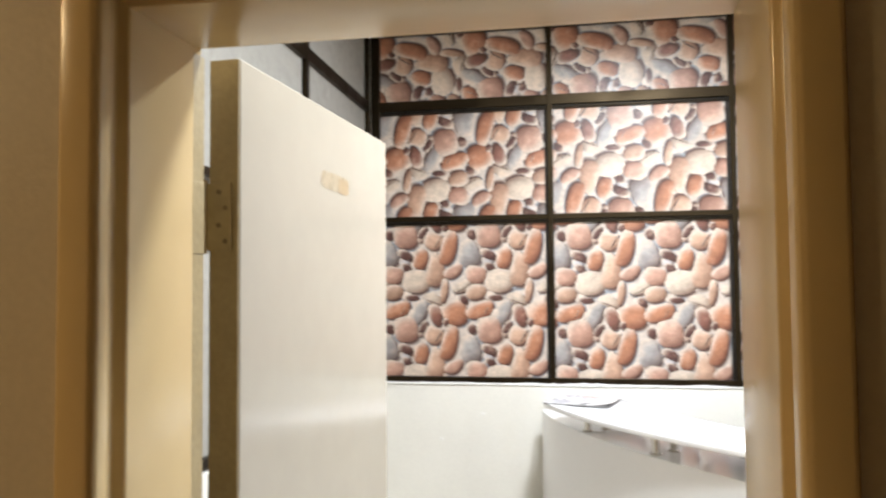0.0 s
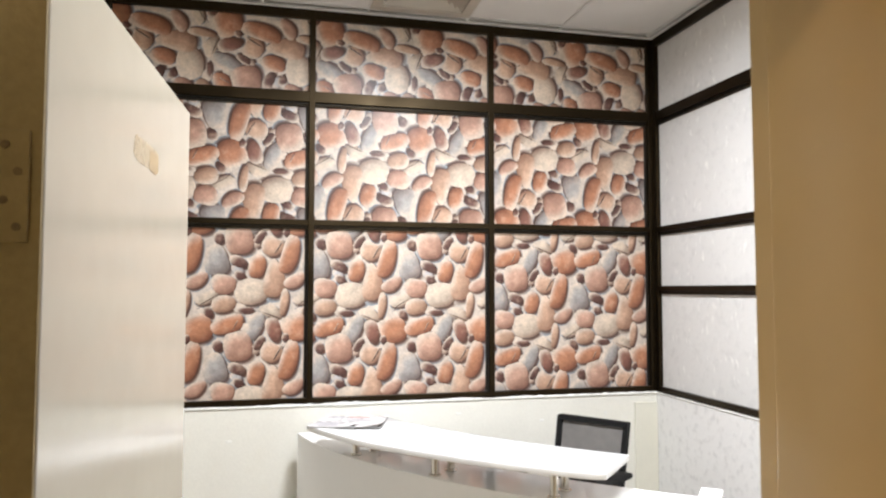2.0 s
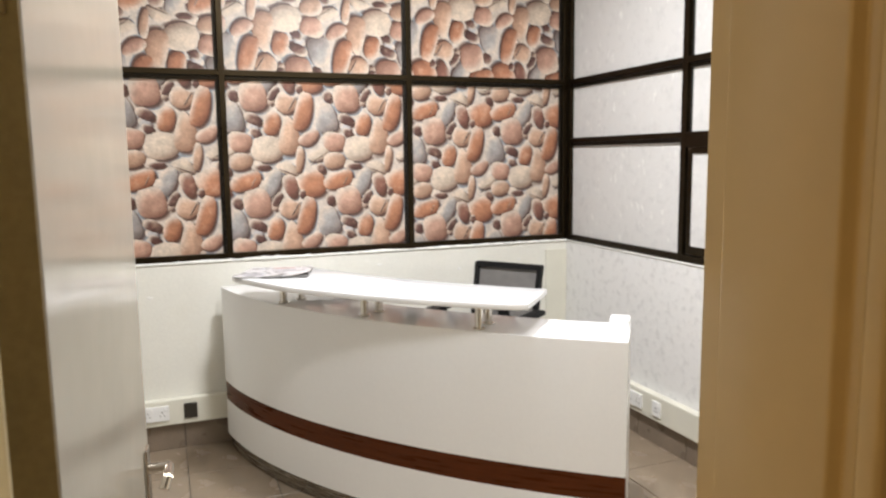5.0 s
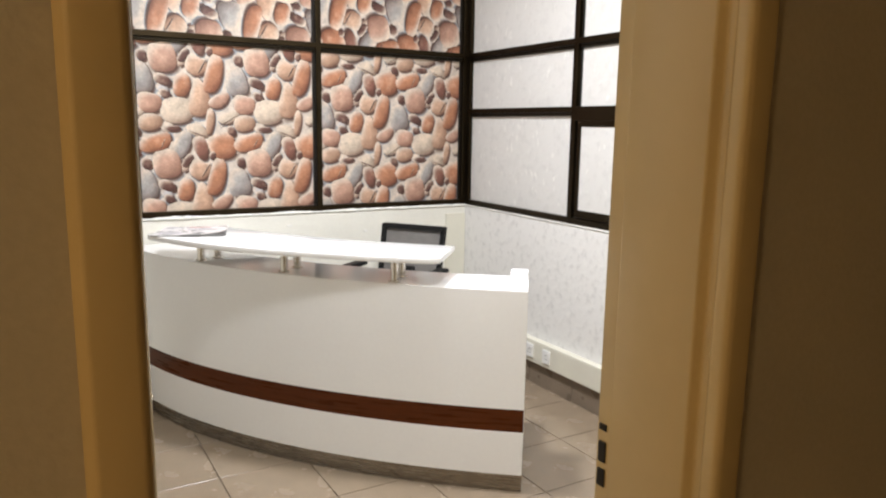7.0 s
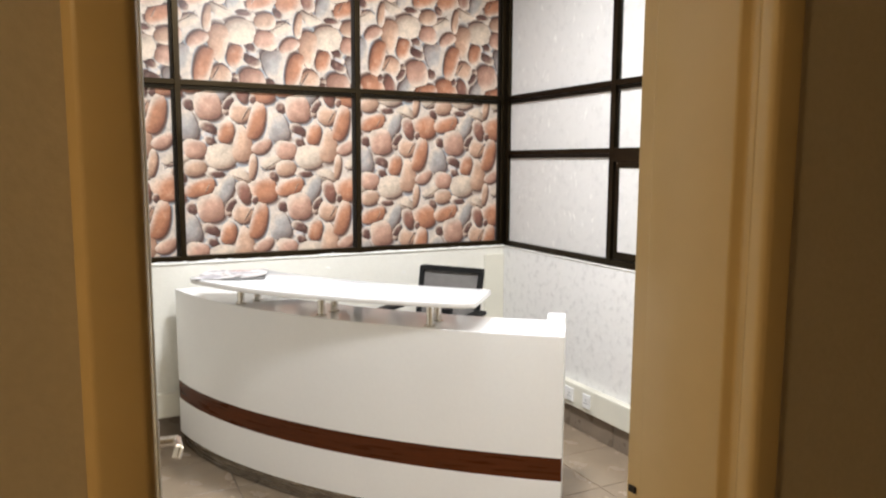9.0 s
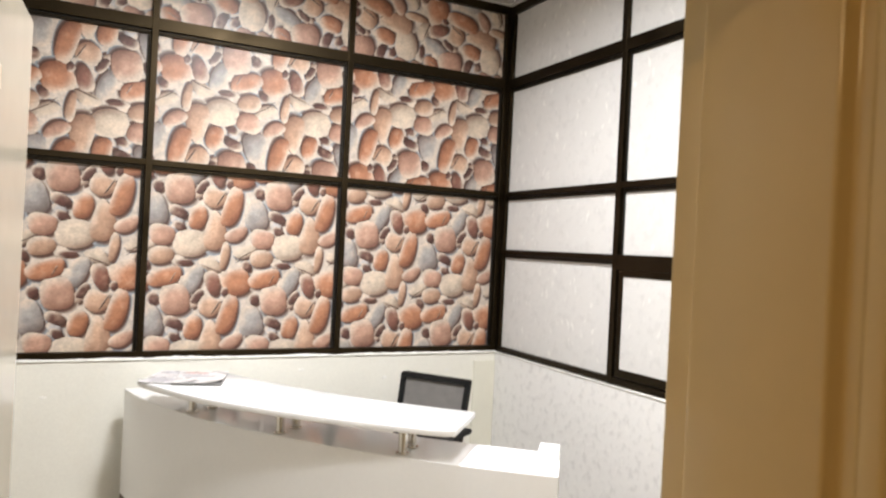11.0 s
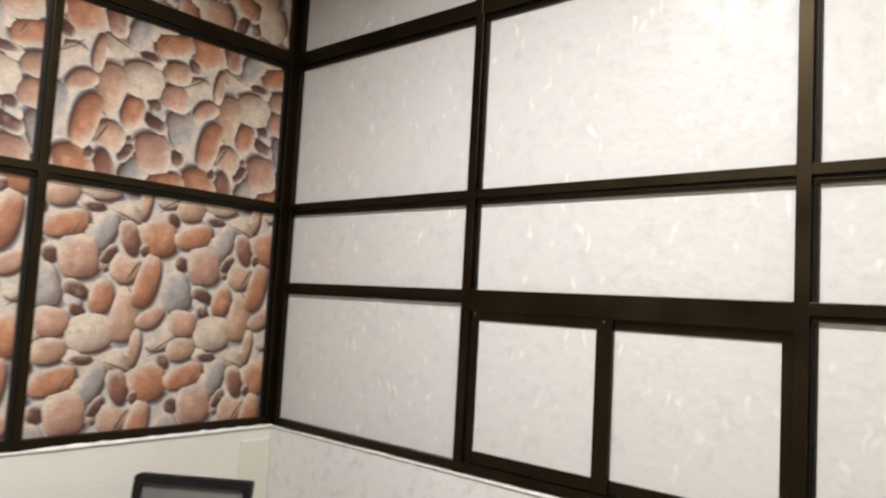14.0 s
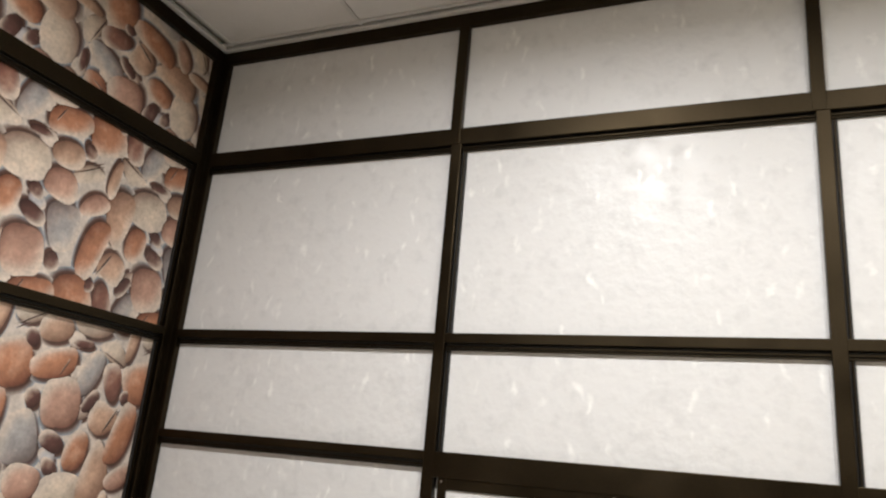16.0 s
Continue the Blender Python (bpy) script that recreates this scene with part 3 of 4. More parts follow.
def pebble_panel(owner, x0, x1, z0, z1, turn, mark_x, mark_z):
    """One opening papered with the print; turn: degrees by which the paper is turned on the wall; mark: where a large cream pebble lies."""
    w, h = x1 - x0, z1 - z0
    rng = random.Random(7)
    bm = bmesh.new()
    uvl = bm.loops.layers.uv.new("round")
    col = bm.loops.layers.float_color.new("tone")

    def face(poly, depth, tone):
        vs = [bm.verts.new((x0 + p[0], depth, z0 + p[1])) for p in poly]
        f = bm.faces.new(vs)
        if f.calc_area() < 1e-7:
            bm.faces.remove(f)
            return
        f.normal_update()
        if f.normal.y > 0:
            f.normal_flip()
        by = {v: p for v, p in zip(vs, poly)}
        for lp in f.loops:
            lp[uvl].uv = by[lp.vert][2:4]
            lp[col] = tone

    face([(0, 0, 0, 0), (w, 0, 0, 0), (w, h, 0, 0), (0, h, 0, 0)], 0.029, (*GROUND[:3], 0.0))
    c, s = math.cos(radians(turn)), math.sin(radians(turn))
    lx, lz = mark_x - x0, mark_z - z0
    shift_u, shift_v = lx * c + lz * s - CREAM_P[0][0] / 100, -lx * s + lz * c - CREAM_P[0][1] / 100
    stones = []
    for tones, tone in TONES:
        for cx, cy, hw, hh, lean, taper, square in tones:
            wob = [rng.uniform(0, 6.28), rng.uniform(0, 6.28), rng.uniform(0.02, 0.05), rng.uniform(0.02, 0.055), taper, square]
            k = rng.uniform(0.86, 1.1)
            stones.append((cx / 100, cy / 100, hw / 91, hh / 91, radians(lean), wob, (tone[0] * k, tone[1] * k, tone[2] * k, 1)))
    for _ in range(9):
        pale_stone = (rng.uniform(0, REPEAT_U), rng.uniform(0, REPEAT_V), rng.uniform(0.02, 0.04), rng.uniform(0.018, 0.03), rng.uniform(-0.8, 0.8), [rng.uniform(0, 6.28), rng.uniform(0, 6.28), 0.06, 0.05, 0.0, 2.0], rng.choice((lin(222, 208, 194), lin(214, 194, 176), lin(198, 196, 198))))
        stones.insert(0, pale_stone)
    for order, (cx, cy, hw, hh, lean, wob, tone) in enumerate(stones):
        cl, sl = math.cos(lean), math.sin(lean)
        for iu in range(-8, 9):
            for iv in range(-8, 9):
                px, py = cx + iu * REPEAT_U + shift_u, cy + iv * REPEAT_V + shift_v
                ax, ay = px * c - py * s, px * s + py * c
                if not (-0.15 < ax < w + 0.15 and -0.15 < ay < h + 0.15):
                    continue
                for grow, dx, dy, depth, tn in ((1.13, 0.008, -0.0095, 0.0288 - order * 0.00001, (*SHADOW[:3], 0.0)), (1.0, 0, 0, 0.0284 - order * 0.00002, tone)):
                    poly = []
                    for q in range(26):
                        th = 2 * math.pi * q / 26
                        ct, st = math.cos(th), math.sin(th)
                        e = 2 / wob[5]
                        r = 1 + wob[2] * math.sin(2 * th + wob[0]) + wob[3] * math.sin(3 * th + wob[1])
                        ux, uy = r * math.copysign(abs(ct) ** e, ct), r * math.copysign(abs(st) ** e, st)
                        ux *= 1 + wob[4] * uy
                        lx, ly = ux * hw * grow, uy * hh * grow
                        gx, gy = lx * cl - ly * sl + dx, lx * sl + ly * cl + dy
                        un, vn = ct * cl - st * sl, ct * sl + st * cl
                        poly.append((ax + gx * c - gy * s, ay + gx * s + gy * c, un, vn))
                    poly = clip(poly, w, h)
                    if poly:
                        face(poly, depth, tn)
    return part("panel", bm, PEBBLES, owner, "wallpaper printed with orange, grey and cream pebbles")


NX = [WEST + 0.03, -2.167, -1.09, -0.02]
NZ = [(SILL, 2.072, 0), (2.072, 2.80, 180), (2.80, TOP, 90)]
MARKS = (((-3.022, 1.678), (-1.933, 1.657), (-0.857, 1.467)), ((-2.894, 2.256), (-1.81, 2.382), (-0.738, 2.499)), ((-2.842, 2.955), (-1.67, 2.948), (-0.731, 2.94)))
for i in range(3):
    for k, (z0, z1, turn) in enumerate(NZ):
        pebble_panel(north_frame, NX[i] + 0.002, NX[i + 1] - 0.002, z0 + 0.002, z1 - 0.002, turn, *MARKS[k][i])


# ---- rough plaster line along the sill ----
def plaster_line(length, seed, amount=1.0):
    bm = bmesh.new()
    rng = random.Random(seed)
    rings = []
    n = 130
    for i in range(n + 1):
        x = -length + length * i / n
        k = 0.45 + 0.6 * noise.noise((x * 5, seed, 3)) + 0.9 * max(0, noise.noise((x * 21, 1, seed)))
        lump = 0.012 * max(0, noise.noise((x * 2.3, 7, seed)) - 0.12) * rng.uniform(0.3, 1.6)
        hgt, dep = 0.004 + 0.011 * max(0, k) + lump, 0.005 + 0.008 * max(0, k) * rng.uniform(0.6, 1) + lump
        hgt, dep = hgt * amount, dep * amount
        rings.append([bm.verts.new(v) for v in ((x, 0.0, SILL - 0.016), (x, -0.006 - dep * 0.6, SILL - 0.012), (x, -0.006 - dep, SILL - 0.006), (x, -0.004, SILL - 0.006 + hgt), (x, 0.002, SILL - 0.006 + hgt * 0.7))])
    for a, b in zip(rings, rings[1:]):
        for j in range(4):
            bm.faces.new((a[j], a[j + 1], b[j + 1], b[j]))
    bmesh.ops.recalc_face_normals(bm, faces=bm.faces)
    return bm


smooth(structure("sill_plaster_north", plaster_line(-WEST, 3), PLASTER, "rough white plaster along the sill", "plaster"), 60)
bm = plaster_line(-SOUTH, 5, 0.55)
bmesh.ops.transform(bm, matrix=pose(0, 0, 0, 0, 0, -90) @ pose(-SOUTH, 0, 0), verts=bm.verts)
smooth(structure("sill_plaster_east", bm, PLASTER, "rough white plaster along the sill", "plaster"), 60)


def filler_dab(x, z, hx, hz, seed):
    """Thin dab of filler left on the painted low wall."""
    bm = bmesh.new()
    rim = []
    for k in range(18):
        th = 2 * math.pi * k / 18
        w = 1 + 0.35 * noise.noise((math.cos(th) * 2, math.sin(th) * 2, seed))
        rim.append(bm.verts.new((x + math.cos(th) * hx * w, -0.0062, z + math.sin(th) * hz * w)))
    top = bm.verts.new((x, -0.0082, z))
    for k in range(18):
        bm.faces.new((rim[k], rim[(k + 1) % 18], top))
    bmesh.ops.recalc_face_normals(bm, faces=bm.faces)
    return smooth(part("filler_dab", bm, PLASTER, wall_north, "small dab of white filler"), 80)


for k, (x, z, hx, hz) in enumerate(((-0.78, 0.9, 0.016, 0.009), (-0.64, 0.925, 0.012, 0.008), (-0.36, 0.93, 0.012, 0.012), (-0.4, 0.8, 0.01, 0.014), (-1.3, 0.96, 0.02, 0.007), (-2.6, 0.86, 0.018, 0.008), (-2.86, 0.7, 0.014, 0.01))):
    filler_dab(x, z, hx, hz, k * 1.7)
structure("corner_pilaster", box((-0.164, -0.02, 0.0), (-0.008, -0.006, 0.985), 0.003), TRUNK, "plain pale yellow boxed strip in the corner", "pilaster")


# ---- trunking, skirting and sockets ----
def run_along(name, mat, label, category, z0, z1, d, lip):
    for nm, lo, hi in ((name + "_north", (WEST + 0.02, -0.006 - d, z0), (-0.03, -0.007, z1)), (name + "_east", (-0.006 - d, SOUTH + 0.01, z0), (-0.007, -0.02 - d, z1))):
        ob = structure(nm, box(lo, hi, lip), mat, label, category)


run_along("skirting", GROUT, "brown glazed skirting tile along the wall", "skirting", 0.0, 0.144, 0.006, 0.001)
for nm, length in (("skirting_north", -WEST), ("skirting_east", -SOUTH)):
    owner = bpy.data.objects[nm]
    shared_skirt = mesh_from("skirting_tile", box((0.002, -0.012, 0.001), (0.408, -0.001, 0.1455), 0.002, 1), SKIRT)
    for k in range(int(length / 0.41)):
        t = new("skirting_tile", shared_skirt)
        t.matrix_world = pose(-0.41 * (k + 1), -0.0125, 0) if nm == "skirting_north" else pose(-0.0125, -0.41 * k - 0.03, 0, 0, 0, -90)
        t.parent = owner
run_along("cable_trunking", TRUNK, "cream plastic cable trunking above the skirting", "cable trunking", 0.148, 0.292, 0.05, 0.006)


def socket(x, y, face_m, wide, mat, label, holes=True):
    s = tagged(empty("wall_socket", x, y, 0), label, "socket")
    s.matrix_world = pose(x, y, 0.222) @ face_m
    part("plate", box((-wide / 2, -0.01, -0.043), (wide / 2, 0, 0.043), 0.004), mat, s)
    if holes:
        for k in range(max(1, round(wide / 0.086))):
            cx = -wide / 2 + (k + 0.5) * wide / max(1, round(wide / 0.086))
            part("switch", box((cx + 0.012, -0.014, 0.012), (cx + 0.028, -0.0095, 0.03), 0.002), mat, s)
            for hx, hz, hw, hh in ((-0.011, -0.012, 0.006, 0.003), (0.011, -0.012, 0.006, 0.003), (0, 0.008, 0.003, 0.007)):
                part("pin_hole", box((cx + hx - hw / 2, -0.0112, hz - hh), (cx + hx + hw / 2, -0.0095, hz + hh)), DARK_PLASTIC, s)


ID = Matrix.Identity(4)
EAST_FACE = pose(0, 0, 0, 0, 0, -90)
socket(-2.61, -0.0565, ID, 0.146, PLASTIC, "white double wall socket on cream trunking")
socket(-2.425, -0.0565, ID, 0.07, DARK_PLASTIC, "dark data outlet on cream trunking", False)
socket(-0.0565, -0.86, EAST_FACE, 0.146, PLASTIC, "white double wall socket on cream trunking")
socket(-0.0565, -1.06, EAST_FACE, 0.07, PLASTIC, "small white outlet on cream trunking")


# ---- doorway ----
def frame_sweep(profile):
    """Pressed steel frame: profile (outward from the opening, y) carried round both jambs and the head."""
    bm = bmesh.new()
    rings = []
    for st in range(4):
        ring = []
        for d, y in profile:
            x = DOOR_L - d if st < 2 else DOOR_R + d
            z = 0.0 if st in (0, 3) else DOOR_H + d
            ring.append(bm.verts.new((x, y, z)))
        rings.append(ring)
    k = len(profile)
    for a, b in zip(rings, rings[1:]):
        for j in range(k - 1):
            bm.faces.new((a[j], a[j + 1], b[j + 1], b[j]))
    edges = [e for e in bm.edges if abs(e.verts[0].co.y - e.verts[1].co.y) < 1e-6 and e.is_manifold]
    bmesh.ops.recalc_face_normals(bm, faces=bm.faces)
    bmesh.ops.bevel(bm, geom=edges, offset=0.004, segments=3, affect="EDGES", profile=0.5)
    return bm


PROFILE = [(0.085, SOUTH + 0.001), (0.085, SOUTH + 0.004), (0.012, SOUTH + 0.004), (0.012, SOUTH - 0.04), (0.0, SOUTH - 0.04), (0.0, -3.648), (0.015, -3.656), (0.015, -3.670), (0.004, -3.678), (0.004, -3.699), (0.012, -3.707), (0.054, -3.707), (0.062, HALL_Y - 0.001)]
door_frame = structure("door_frame", frame_sweep(PROFILE), FRAME_PAINT, "cream gloss painted steel door frame", "door frame")
smooth(door_frame, 30)
for z0, z1 in ((0.952, 0.985), (0.998, 1.037), (1.058, 1.07)):
    part("strike_hole", box((DOOR_R + 0.0085, SOUTH - 0.022, z0), (DOOR_R + 0.0118, SOUTH - 0.004, z1), 0.001), VOID, door_frame, "dark lock keep hole")
# Added strip narrows the hinge gap; its tan stands for weaker reflection.
part("hinge_strip", box((DOOR_L - 0.0125, SOUTH - 0.037, 0.002), (DOOR_L - 0.007, SOUTH + 0.0035, DOOR_H - 0.002), 0.001), EDGE_PAINT, door_frame, "added hinge rebate strip, tan for its weak reflection")
for z in (1.785,):
    part("hinge_plate", box((DOOR_L - 0.0075, SOUTH - 0.033, z - 0.055), (DOOR_L - 0.0058, SOUTH + 0.0025, z + 0.055), 0.0008), EDGE_PAINT, door_frame, "painted-over steel hinge plate")

LEAF_M = pose(-2.612, -3.383, 0.008, 0, 0, -4.1)
door = tagged(empty("door"), "cream gloss painted wooden door standing open", "door", kind="structure")
door.matrix_world = LEAF_M
part("leaf", box((-0.054, 0.003, 0), (0, 0.762, 2.044), 0.003), LEAF_PAINT, door)
part("hinge_edge", box((-0.0535, -0.0005, 0.001), (-0.0015, 0.0028, 2.043), 0.001), EDGE_PAINT, door, "yellowed bare door edge")
for z in (0.3, 1.785):
    bm = box((-0.075, -0.005, z - 0.055), (-0.012, -0.001, z + 0.055), 0.001)
    add_tube(bm, (-0.062, -0.006, z - 0.06), (-0.062, -0.006, z + 0.06), 0.008, 14)
    hinge = part("hinge", bm, EDGE_PAINT, door, "painted-over steel hinge")
    for sx, sz in ((-0.022, -0.04), (-0.034, -0.014), (-0.022, 0.014), (-0.034, 0.04)):
        part("screw", tube((sx, -0.0062, z + sz), (sx, -0.0048, z + sz), 0.0042, 10), STEEL_OLD, hinge, "old brownish screw head")


def smear(y0, z0, hy, hz, seed, thick):
    """Irregular flat patch left on the leaf's face."""
    bm = bmesh.new()
    rim = []
    for k in range(44):
        th = 2 * math.pi * k / 44
        cy, cz = math.copysign(abs(math.cos(th)) ** 0.4, math.cos(th)), math.copysign(abs(math.sin(th)) ** 0.4, math.sin(th))
        w = 1 + 0.14 * noise.noise((cy * 3, cz * 3, seed)) + 0.05 * noise.noise((cy * 9, cz * 9, seed))
        rim.append(bm.verts.new((0.0004 + thick, y0 + cy * hy * w, z0 + cz * hz * w)))
    bm.faces.new(rim)
    geo = bmesh.ops.extrude_face_region(bm, geom=bm.faces[:])
    bmesh.ops.translate(bm, vec=(-0.0008, 0, 0), verts=[v for v in geo["geom"] if isinstance(v, bmesh.types.BMVert)])
    bmesh.ops.recalc_face_normals(bm, faces=bm.faces)
    return bm


part("tape_mark", smear(0.412, 1.892, 0.078, 0.019, 2.0, 0.0), TAPE_PALE, door, "faded residue of old tape")
part("tape_end", smear(0.456, 1.888, 0.03, 0.017, 5.0, 0.0003), TAPE, door, "browner end of the tape residue")
handle = part("lever_handle", box((0.0, 0.68, 0.83), (0.007, 0.722, 1.03), 0.003), CHROME, door, "satin steel lever handle")
part("spindle", tube((0.006, 0.70, 0.985), (0.045, 0.70, 0.985), 0.011), CHROME, handle)
bm = bmesh.new()
for a, b in (((0.043, 0.705, 0.985), (0.045, 0.645, 0.986)), ((0.045, 0.645, 0.986), (0.038, 0.632, 0.968))):
    add_tube(bm, a, b, 0.0095)
part("lever", bm, CHROME, handle)


# ---- reception desk ----
A, C1, C2, B = Vector((-2.235, -0.12)), Vector((-2.14, -0.70)), Vector((-1.72, -1.40)), Vector((-0.93, -2.0))


def curve(t):
    return A * (1 - t) ** 3 + C1 * 3 * t * (1 - t) ** 2 + C2 * 3 * t * t * (1 - t) + B * t ** 3


def stretch_of(t0, t1, n=40):
    return [tuple(curve(t0 + (t1 - t0) * i / n)) for i in range(n + 1)]


def at_desk(t, inward):
    d = (curve(t + 0.01) - curve(t - 0.01)).normalized()
    p = curve(t) + Vector((-d.y, d.x)) * inward
    return p.x, p.y


DESK_H, LEDGE = 0.913, 0.31
desk = tagged(empty("reception_desk", *at_desk(0.5, 0.17), 0), "curved white reception desk with mahogany stripe", "reception desk")
inv = Matrix.Translation(-Vector((*at_desk(0.5, 0.17), 0)))


def desk_part(name, bm, mat, label="", owner=None):
    bmesh.ops.transform(bm, matrix=inv, verts=bm.verts)
    return smooth(part(name, bm, mat, owner or desk, label), 35)


full = stretch_of(0, 1)
desk_part("plinth", sweep(full, [(0.02, 0), (0.02, 0.088), (0.30, 0.088), (0.30, 0)]), STEEL, "brushed steel plinth")
desk_part("lower_panel", sweep(full, [(0, 0.086), (0, 0.284), (0.03, 0.284), (0.03, 0.086)]), WHITE_LAM)
desk_part("stripe", sweep(full, [(0.002, 0.284), (0.002, 0.388), (0.03, 0.388), (0.03, 0.284)]), WOOD, "dark mahogany stripe")
desk_part("front_panel", sweep(full, [(0, 0.388), (0, DESK_H - 0.022), (0.03, DESK_H - 0.022), (0.03, 0.388)]), WHITE_LAM)
desk_part("inner_panel", sweep(full, [(LEDGE - 0.03, 0.0), (LEDGE - 0.03, DESK_H - 0.022), (LEDGE, DESK_H - 0.022), (LEDGE, 0.0)]), WHITE_LAM)
for t0, t1 in ((0.0, 0.012), (0.988, 1.0)):
    desk_part("end_panel", sweep(stretch_of(t0, t1, 2), [(0.031, 0.089), (0.031, DESK_H - 0.022), (LEDGE - 0.031, DESK_H - 0.022), (LEDGE - 0.031, 0.089)]), WHITE_LAM)
desk_part("ledge", sweep(full, [(0.0, DESK_H - 0.022), (0.0, DESK_H - 0.0015), (0.0015, DESK_H), (LEDGE - 0.001, DESK_H), (LEDGE, DESK_H - 0.003), (LEDGE, DESK_H - 0.022)]), WHITE_TOP, "glossy white ledge")
desk_part("end_block", sweep(stretch_of(0.972, 0.999, 3), [(0.2, DESK_H), (0.2, DESK_H + 0.036), (LEDGE - 0.005, DESK_H + 0.036), (LEDGE - 0.005, DESK_H)]), WHITE_LAM, "small raised white end block")
# worktop on the sitter's side
desk_part("worktop", sweep(stretch_of(0.03, 0.97), [(LEDGE, 0.72), (LEDGE, 0.745), (LEDGE + 0.3, 0.745), (LEDGE + 0.3, 0.72)]), WHITE_LAM)


def counter():
    """Raised transaction top with a rounded outer corner."""
    bm = bmesh.new()
    n = 44
    outer, inner = [], []
    for i in range(n + 1):
        f = i / n
        t = 0.228 + 0.643 * f
        o = -0.118 + 0.085 * max(0.0, (f - 0.35) / 0.65)
        if f > 0.955:
            o += 0.022 * ((f - 0.955) / 0.045) ** 2
        if f < 0.06:
            o += 0.02 * (1 - f / 0.06) ** 2
        outer.append(at_desk(t, o))
        inner.append(at_desk(t, 0.315))
    z0, z1 = 1.016, 1.042
    ring = outer + inner[::-1]
    top = [bm.verts.new((x, y, z1)) for x, y in ring]
    low = [bm.verts.new((x, y, z0)) for x, y in ring]
    bm.faces.new(top)
    bm.faces.new(low[::-1])
    for k in range(len(ring)):
        q = (k + 1) % len(ring)
        bm.faces.new((top[k], low[k], low[q], top[q]))
    bmesh.ops.recalc_face_normals(bm, faces=bm.faces)
    edges = [e for e in bm.edges if abs(e.verts[0].co.z - e.verts[1].co.z) < 1e-6 and len(e.link_faces) == 2]
    bmesh.ops.bevel(bm, geom=edges, offset=0.004, segments=2, affect="EDGES", profile=0.5)
    return bm


desk_part("counter_top", counter(), WHITE_TOP, "raised white counter top")
for t in (0.335, 0.572, 0.791):
    for o in (0.045, 0.15):
        x, y = at_desk(t, o)
        post = desk_part("post", tube((x, y, DESK_H + 0.001), (x, y, 1.0155), 0.017, 24), CHROME, "satin steel post")
        desk_part("post_ring", tube((x, y, DESK_H + 0.0005), (x, y, DESK_H + 0.006), 0.026, 24), CHROME, "", post)


# ---- magazines on the counter ----
def curled_sheet(w, h):
    """Thin cover, lifted a little along the open edge and at one corner."""
    bm = bmesh.new()
    nx, ny = 14, 10
    sides = []
    for dz in (0.0, 0.0007):
        rows = []
        for i in range(nx + 1):
            u = i / nx
            row = []
            for k in range(ny + 1):
                v = k / ny
                lift = 0.005 * max(0.0, (u - 0.6) / 0.4) ** 2 + 0.012 * max(0.0, (u + 1 - v - 1.35) / 0.65) ** 2
                row.append(bm.verts.new((-w / 2 - 0.002 + (w + 0.004) * u, -h / 2 - 0.002 + (h + 0.004) * v, 0.0051 + dz + lift)))
            rows.append(row)
        sides.append(rows)
    low, top = sides
    for i in range(nx):
        for k in range(ny):
            bm.faces.new((top[i][k], top[i + 1][k], top[i + 1][k + 1], top[i][k + 1]))
            bm.faces.new((low[i][k], low[i][k + 1], low[i + 1][k + 1], low[i + 1][k]))
    for i in range(nx):
        for k in (0, ny):
            bm.faces.new((low[i][k], low[i + 1][k], top[i + 1][k], top[i][k]))
    for k in range(ny):
        for i in (0, nx):
            bm.faces.new((low[i][k], low[i][k + 1], top[i][k + 1], top[i][k]))
    bmesh.ops.recalc_face_normals(bm, faces=bm.faces)
    return bm


def magazine(x, y, z, turn, w, h, label, bars):
    mg = tagged(empty("magazine"), label, "magazine", "magazines on the counter")
    mg.matrix_world = pose(x, y, z, 0, 0, turn)
    part("page_block", box((-w / 2, -h / 2, 0), (w / 2, h / 2, 0.005), 0.001), PAGES, mg, "page edges, greyed for the edge shadow")
    cover = curled_sheet(w, h)
    smooth(part("cover", cover, PAPER, mg), 60)
    for bx0, by0, bx1, by1, mat in bars:
        part("print_block", box((bx0, by0, 0.0059), (bx1, by1, 0.0062)), mat, mg)


mx, my = at_desk(0.315, 0.10)
magazine(mx - 0.09, my + 0.07, 1.0425, -24, 0.23, 0.3, "pale printed magazine lying on white counter", [(-0.09, 0.09, 0.02, 0.13, INK_GREY), (-0.09, -0.12, 0.02, -0.03, INK_GREY)])
magazine(mx + 0.01, my + 0.01, 1.0492, -16, 0.21, 0.28, "pale magazine with red heading, laid on another", [(-0.085, 0.085, 0.02, 0.12, INK_RED), (-0.085, 0.0, 0.03, 0.06, INK_GREY)])


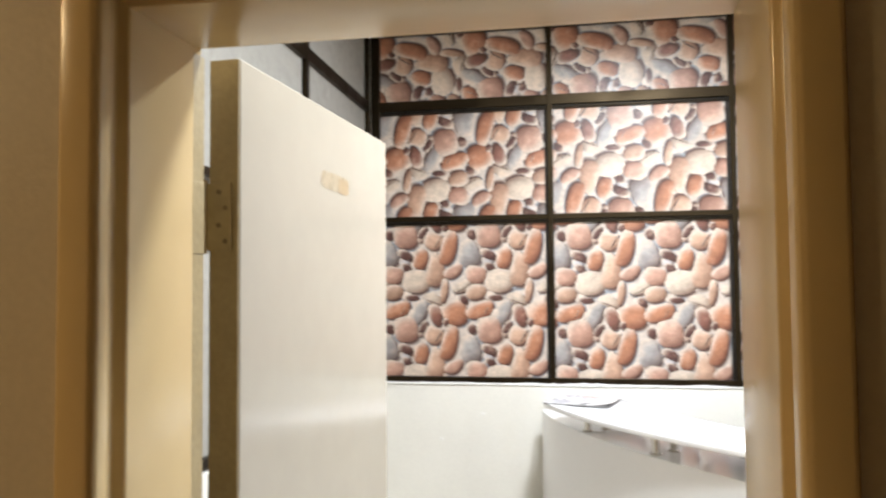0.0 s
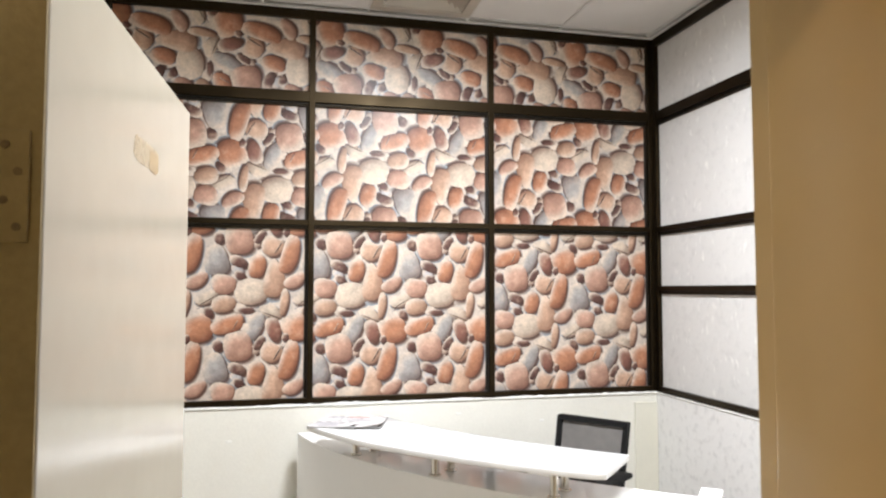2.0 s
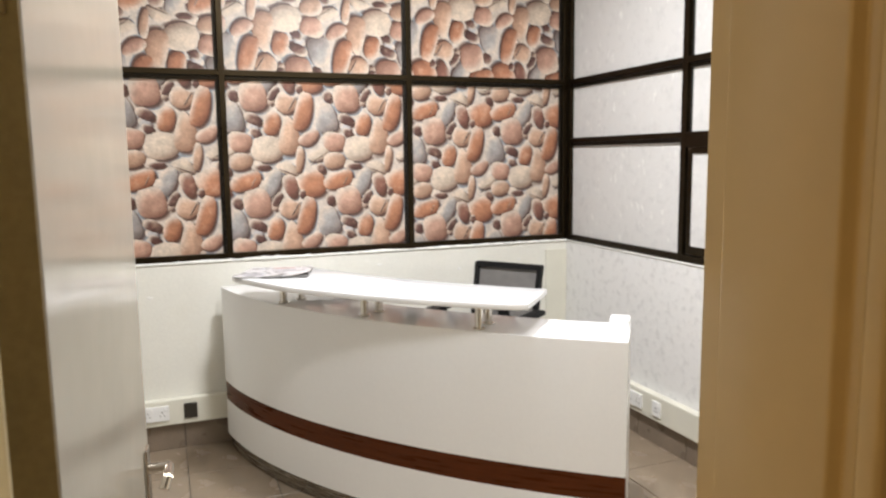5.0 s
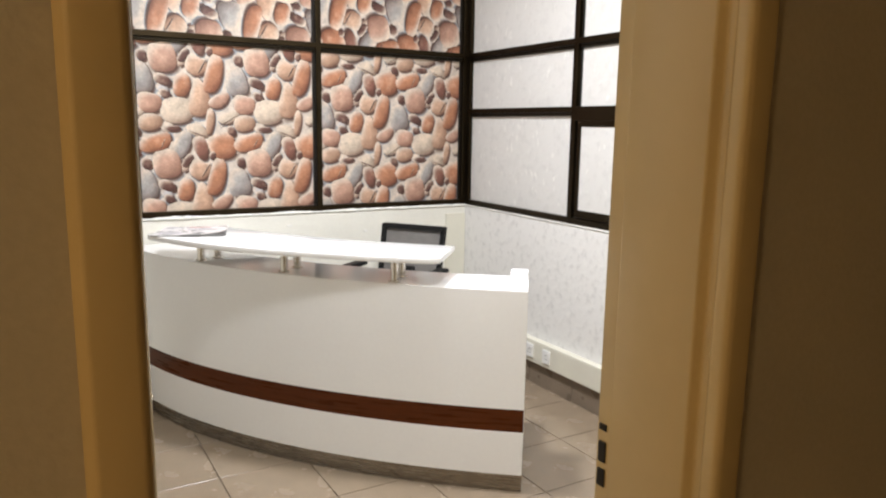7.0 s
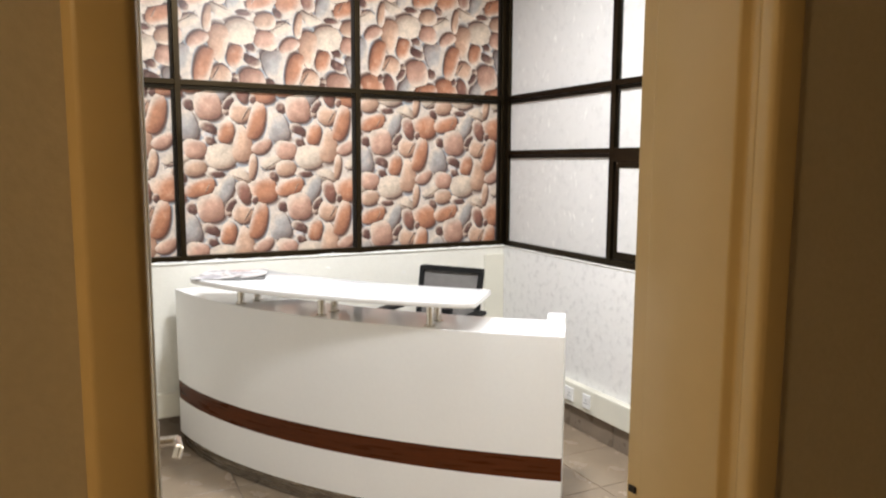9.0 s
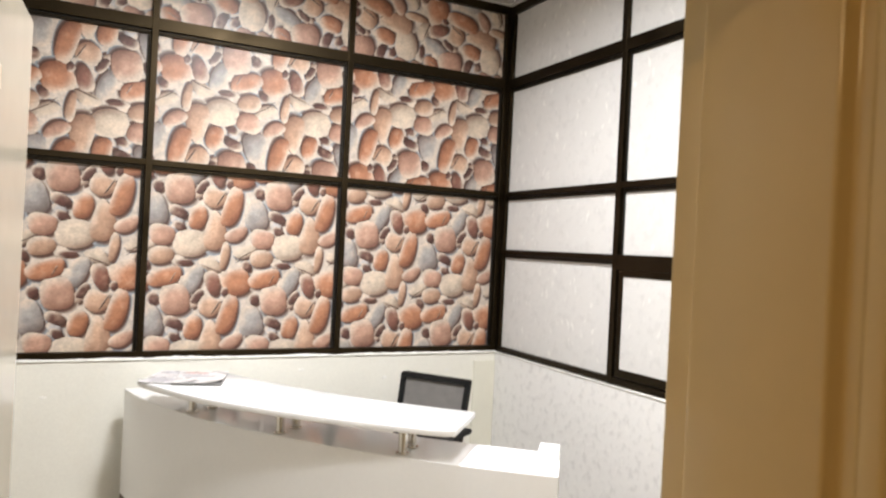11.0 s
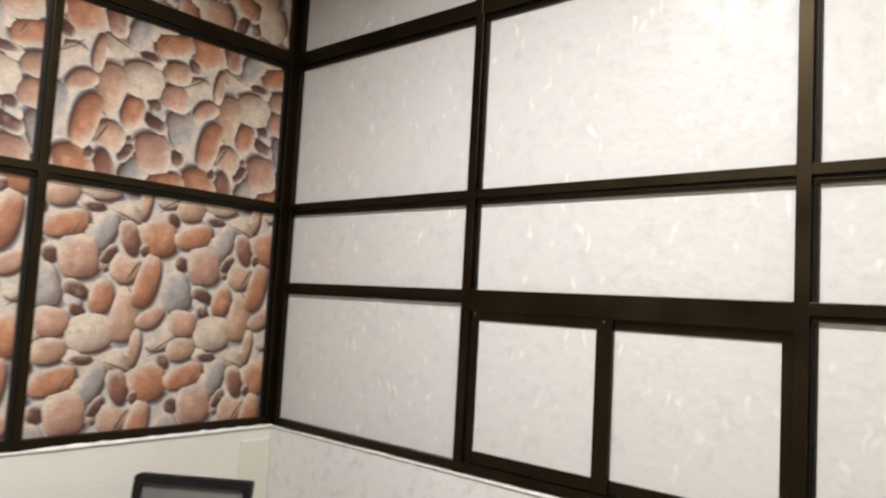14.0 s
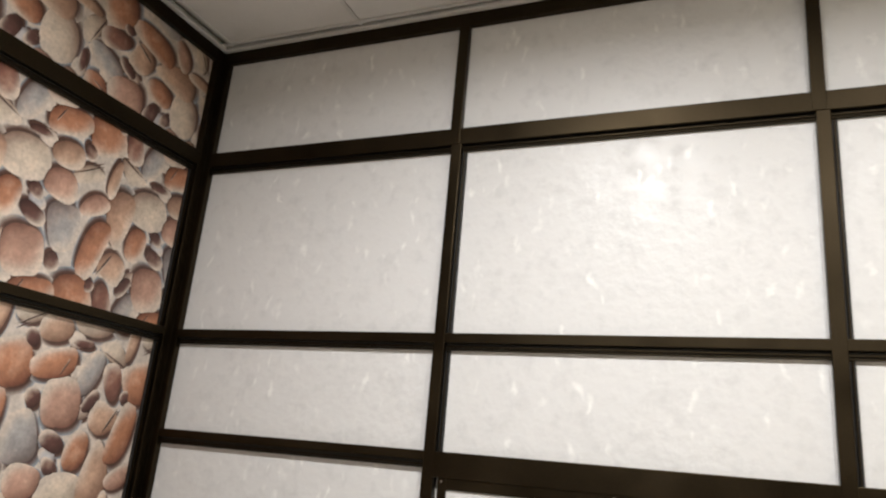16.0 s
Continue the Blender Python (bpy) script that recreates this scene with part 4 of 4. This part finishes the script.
# ---- office chair ----
def office_chair(m):
    ch = tagged(empty("office_chair"), "black office chair with grey mesh back", "office chair")
    ch.matrix_world = m

    def rounded_ring(w_top, w_low, z0, z1, band, y0, y1, curve_y):
        bm = bmesh.new()
        n = 48

        def outline(shrink):
            pts = []
            rad = 0.012
            for q in range(4):
                for k in range(n // 4):
                    th = math.pi / 2 * (q + k / (n // 4 - 1))
                    sx, sz = (1, -1, -1, 1)[q], (1, 1, -1, -1)[q]
                    f = (sz + 1) / 2
                    half = (w_low + (w_top - w_low) * f) / 2 - shrink
                    hz = (z1 - z0) / 2 - shrink
                    rr = max(0.004, rad - shrink * 0.6)
                    pts.append((sx * (half - rr) + rr * math.cos(th), (z0 + z1) / 2 + sz * (hz - rr) + rr * math.sin(th)))
            return pts
        rings = []
        for shrink, dy in ((0, y0), (0, y1), (band, y1), (band, y0)):
            rings.append([bm.verts.new((x, dy + curve_y * (x / w_top) ** 2 - 0.22 * (z - z0), z)) for x, z in outline(shrink)])
        for a in range(4):
            p, q = rings[a], rings[(a + 1) % 4]
            for k in range(n):
                bm.faces.new((p[k], p[(k + 1) % n], q[(k + 1) % n], q[k]))
        bmesh.ops.recalc_face_normals(bm, faces=bm.faces)
        inner = outline(band - 0.006)
        bm2 = bmesh.new()
        for dy in (0.35, 0.55):
            bm2.faces.new([bm2.verts.new((x, y0 + (y1 - y0) * dy + curve_y * (x / w_top) ** 2 - 0.22 * (z - z0), z)) for x, z in inner])
        bmesh.ops.triangulate(bm2, faces=bm2.faces)
        return bm, bm2
    # the back faces -y; the seat lies towards +y
    fr, web = rounded_ring(0.425, 0.41, 0.56, 0.995, 0.028, -0.22, -0.185, 0.07)
    back = smooth(part("backrest_frame", fr, BLACK, ch, "black plastic back frame"), 50)
    smooth(part("mesh_back", web, MESH, ch, "grey mesh back"), 80)
    part("lumbar_bar", box((-0.18, -0.205, 0.66), (0.18, -0.19, 0.70), 0.006), BLACK, ch)
    part("spine", box((-0.035, -0.235, 0.42), (0.035, -0.205, 0.75), 0.01), BLACK, ch)
    part("spine_foot", box((-0.035, -0.235, 0.40), (0.035, 0.05, 0.425), 0.008), BLACK, ch)
    part("seat", box((-0.24, -0.19, 0.43), (0.24, 0.28, 0.505), 0.035, 4), FABRIC, ch, "black fabric seat")
    for sx in (-1, 1):
        arm = part("armrest", box((sx * 0.27 - 0.035, -0.13, 0.752), (sx * 0.27 + 0.035, 0.17, 0.78), 0.012, 3), BLACK, ch, "black plastic armrest")
        part("arm_post", box((sx * 0.27 - 0.018, -0.02, 0.44), (sx * 0.27 + 0.018, 0.04, 0.754), 0.008), BLACK, arm)
        part("arm_bracket", box((sx * 0.13, -0.02, 0.415), (sx * 0.285, 0.04, 0.441), 0.006), BLACK, arm)
    part("gas_lift", tube((0, 0, 0.1), (0, 0, 0.41), 0.026, 20), STEEL, ch)
    part("hub", tube((0, 0, 0.075), (0, 0, 0.13), 0.045, 20), BLACK, ch)
    for k in range(5):
        a = 2 * math.pi * k / 5 + 0.3
        ex, ey = 0.29 * math.cos(a), 0.29 * math.sin(a)
        leg = part("base_leg", tube((0.03 * math.cos(a), 0.03 * math.sin(a), 0.105), (ex, ey, 0.075), 0.02, 12, 0.014), BLACK, ch)
        part("castor", tube((ex - 0.02 * math.sin(a), ey + 0.02 * math.cos(a), 0.028), (ex + 0.02 * math.sin(a), ey - 0.02 * math.cos(a), 0.028), 0.028, 16), BLACK, leg)
    return ch


# backrest centre about (-0.67, -0.52); the sitter faces the desk
office_chair(pose(-0.9055, -0.67, 0, 0, 0, 126))


# ---- floor tiles ----
def tile_mesh(w, h):
    return mesh_from("tile", box((-w / 2, -h / 2, -0.008), (w / 2, h / 2, 0), 0.0012, 1), TILE)


TILE_U, TILE_V, JOINT = 0.41, 0.405, 0.004
shared = tile_mesh(TILE_U - JOINT, TILE_V - JOINT)
for i in range(9):
    for j in range(16):
        x, y = -TILE_U * (i + 0.5), -0.012 - TILE_V * (j + 0.5)
        if x - TILE_U / 2 < WEST - 0.4 or (y < -6.4):
            continue
        t = new("tile", shared)
        t.location = (x, y, 0.0006 * noise.noise((i * 1.7, j * 2.3, 5)))
        t.parent = floor
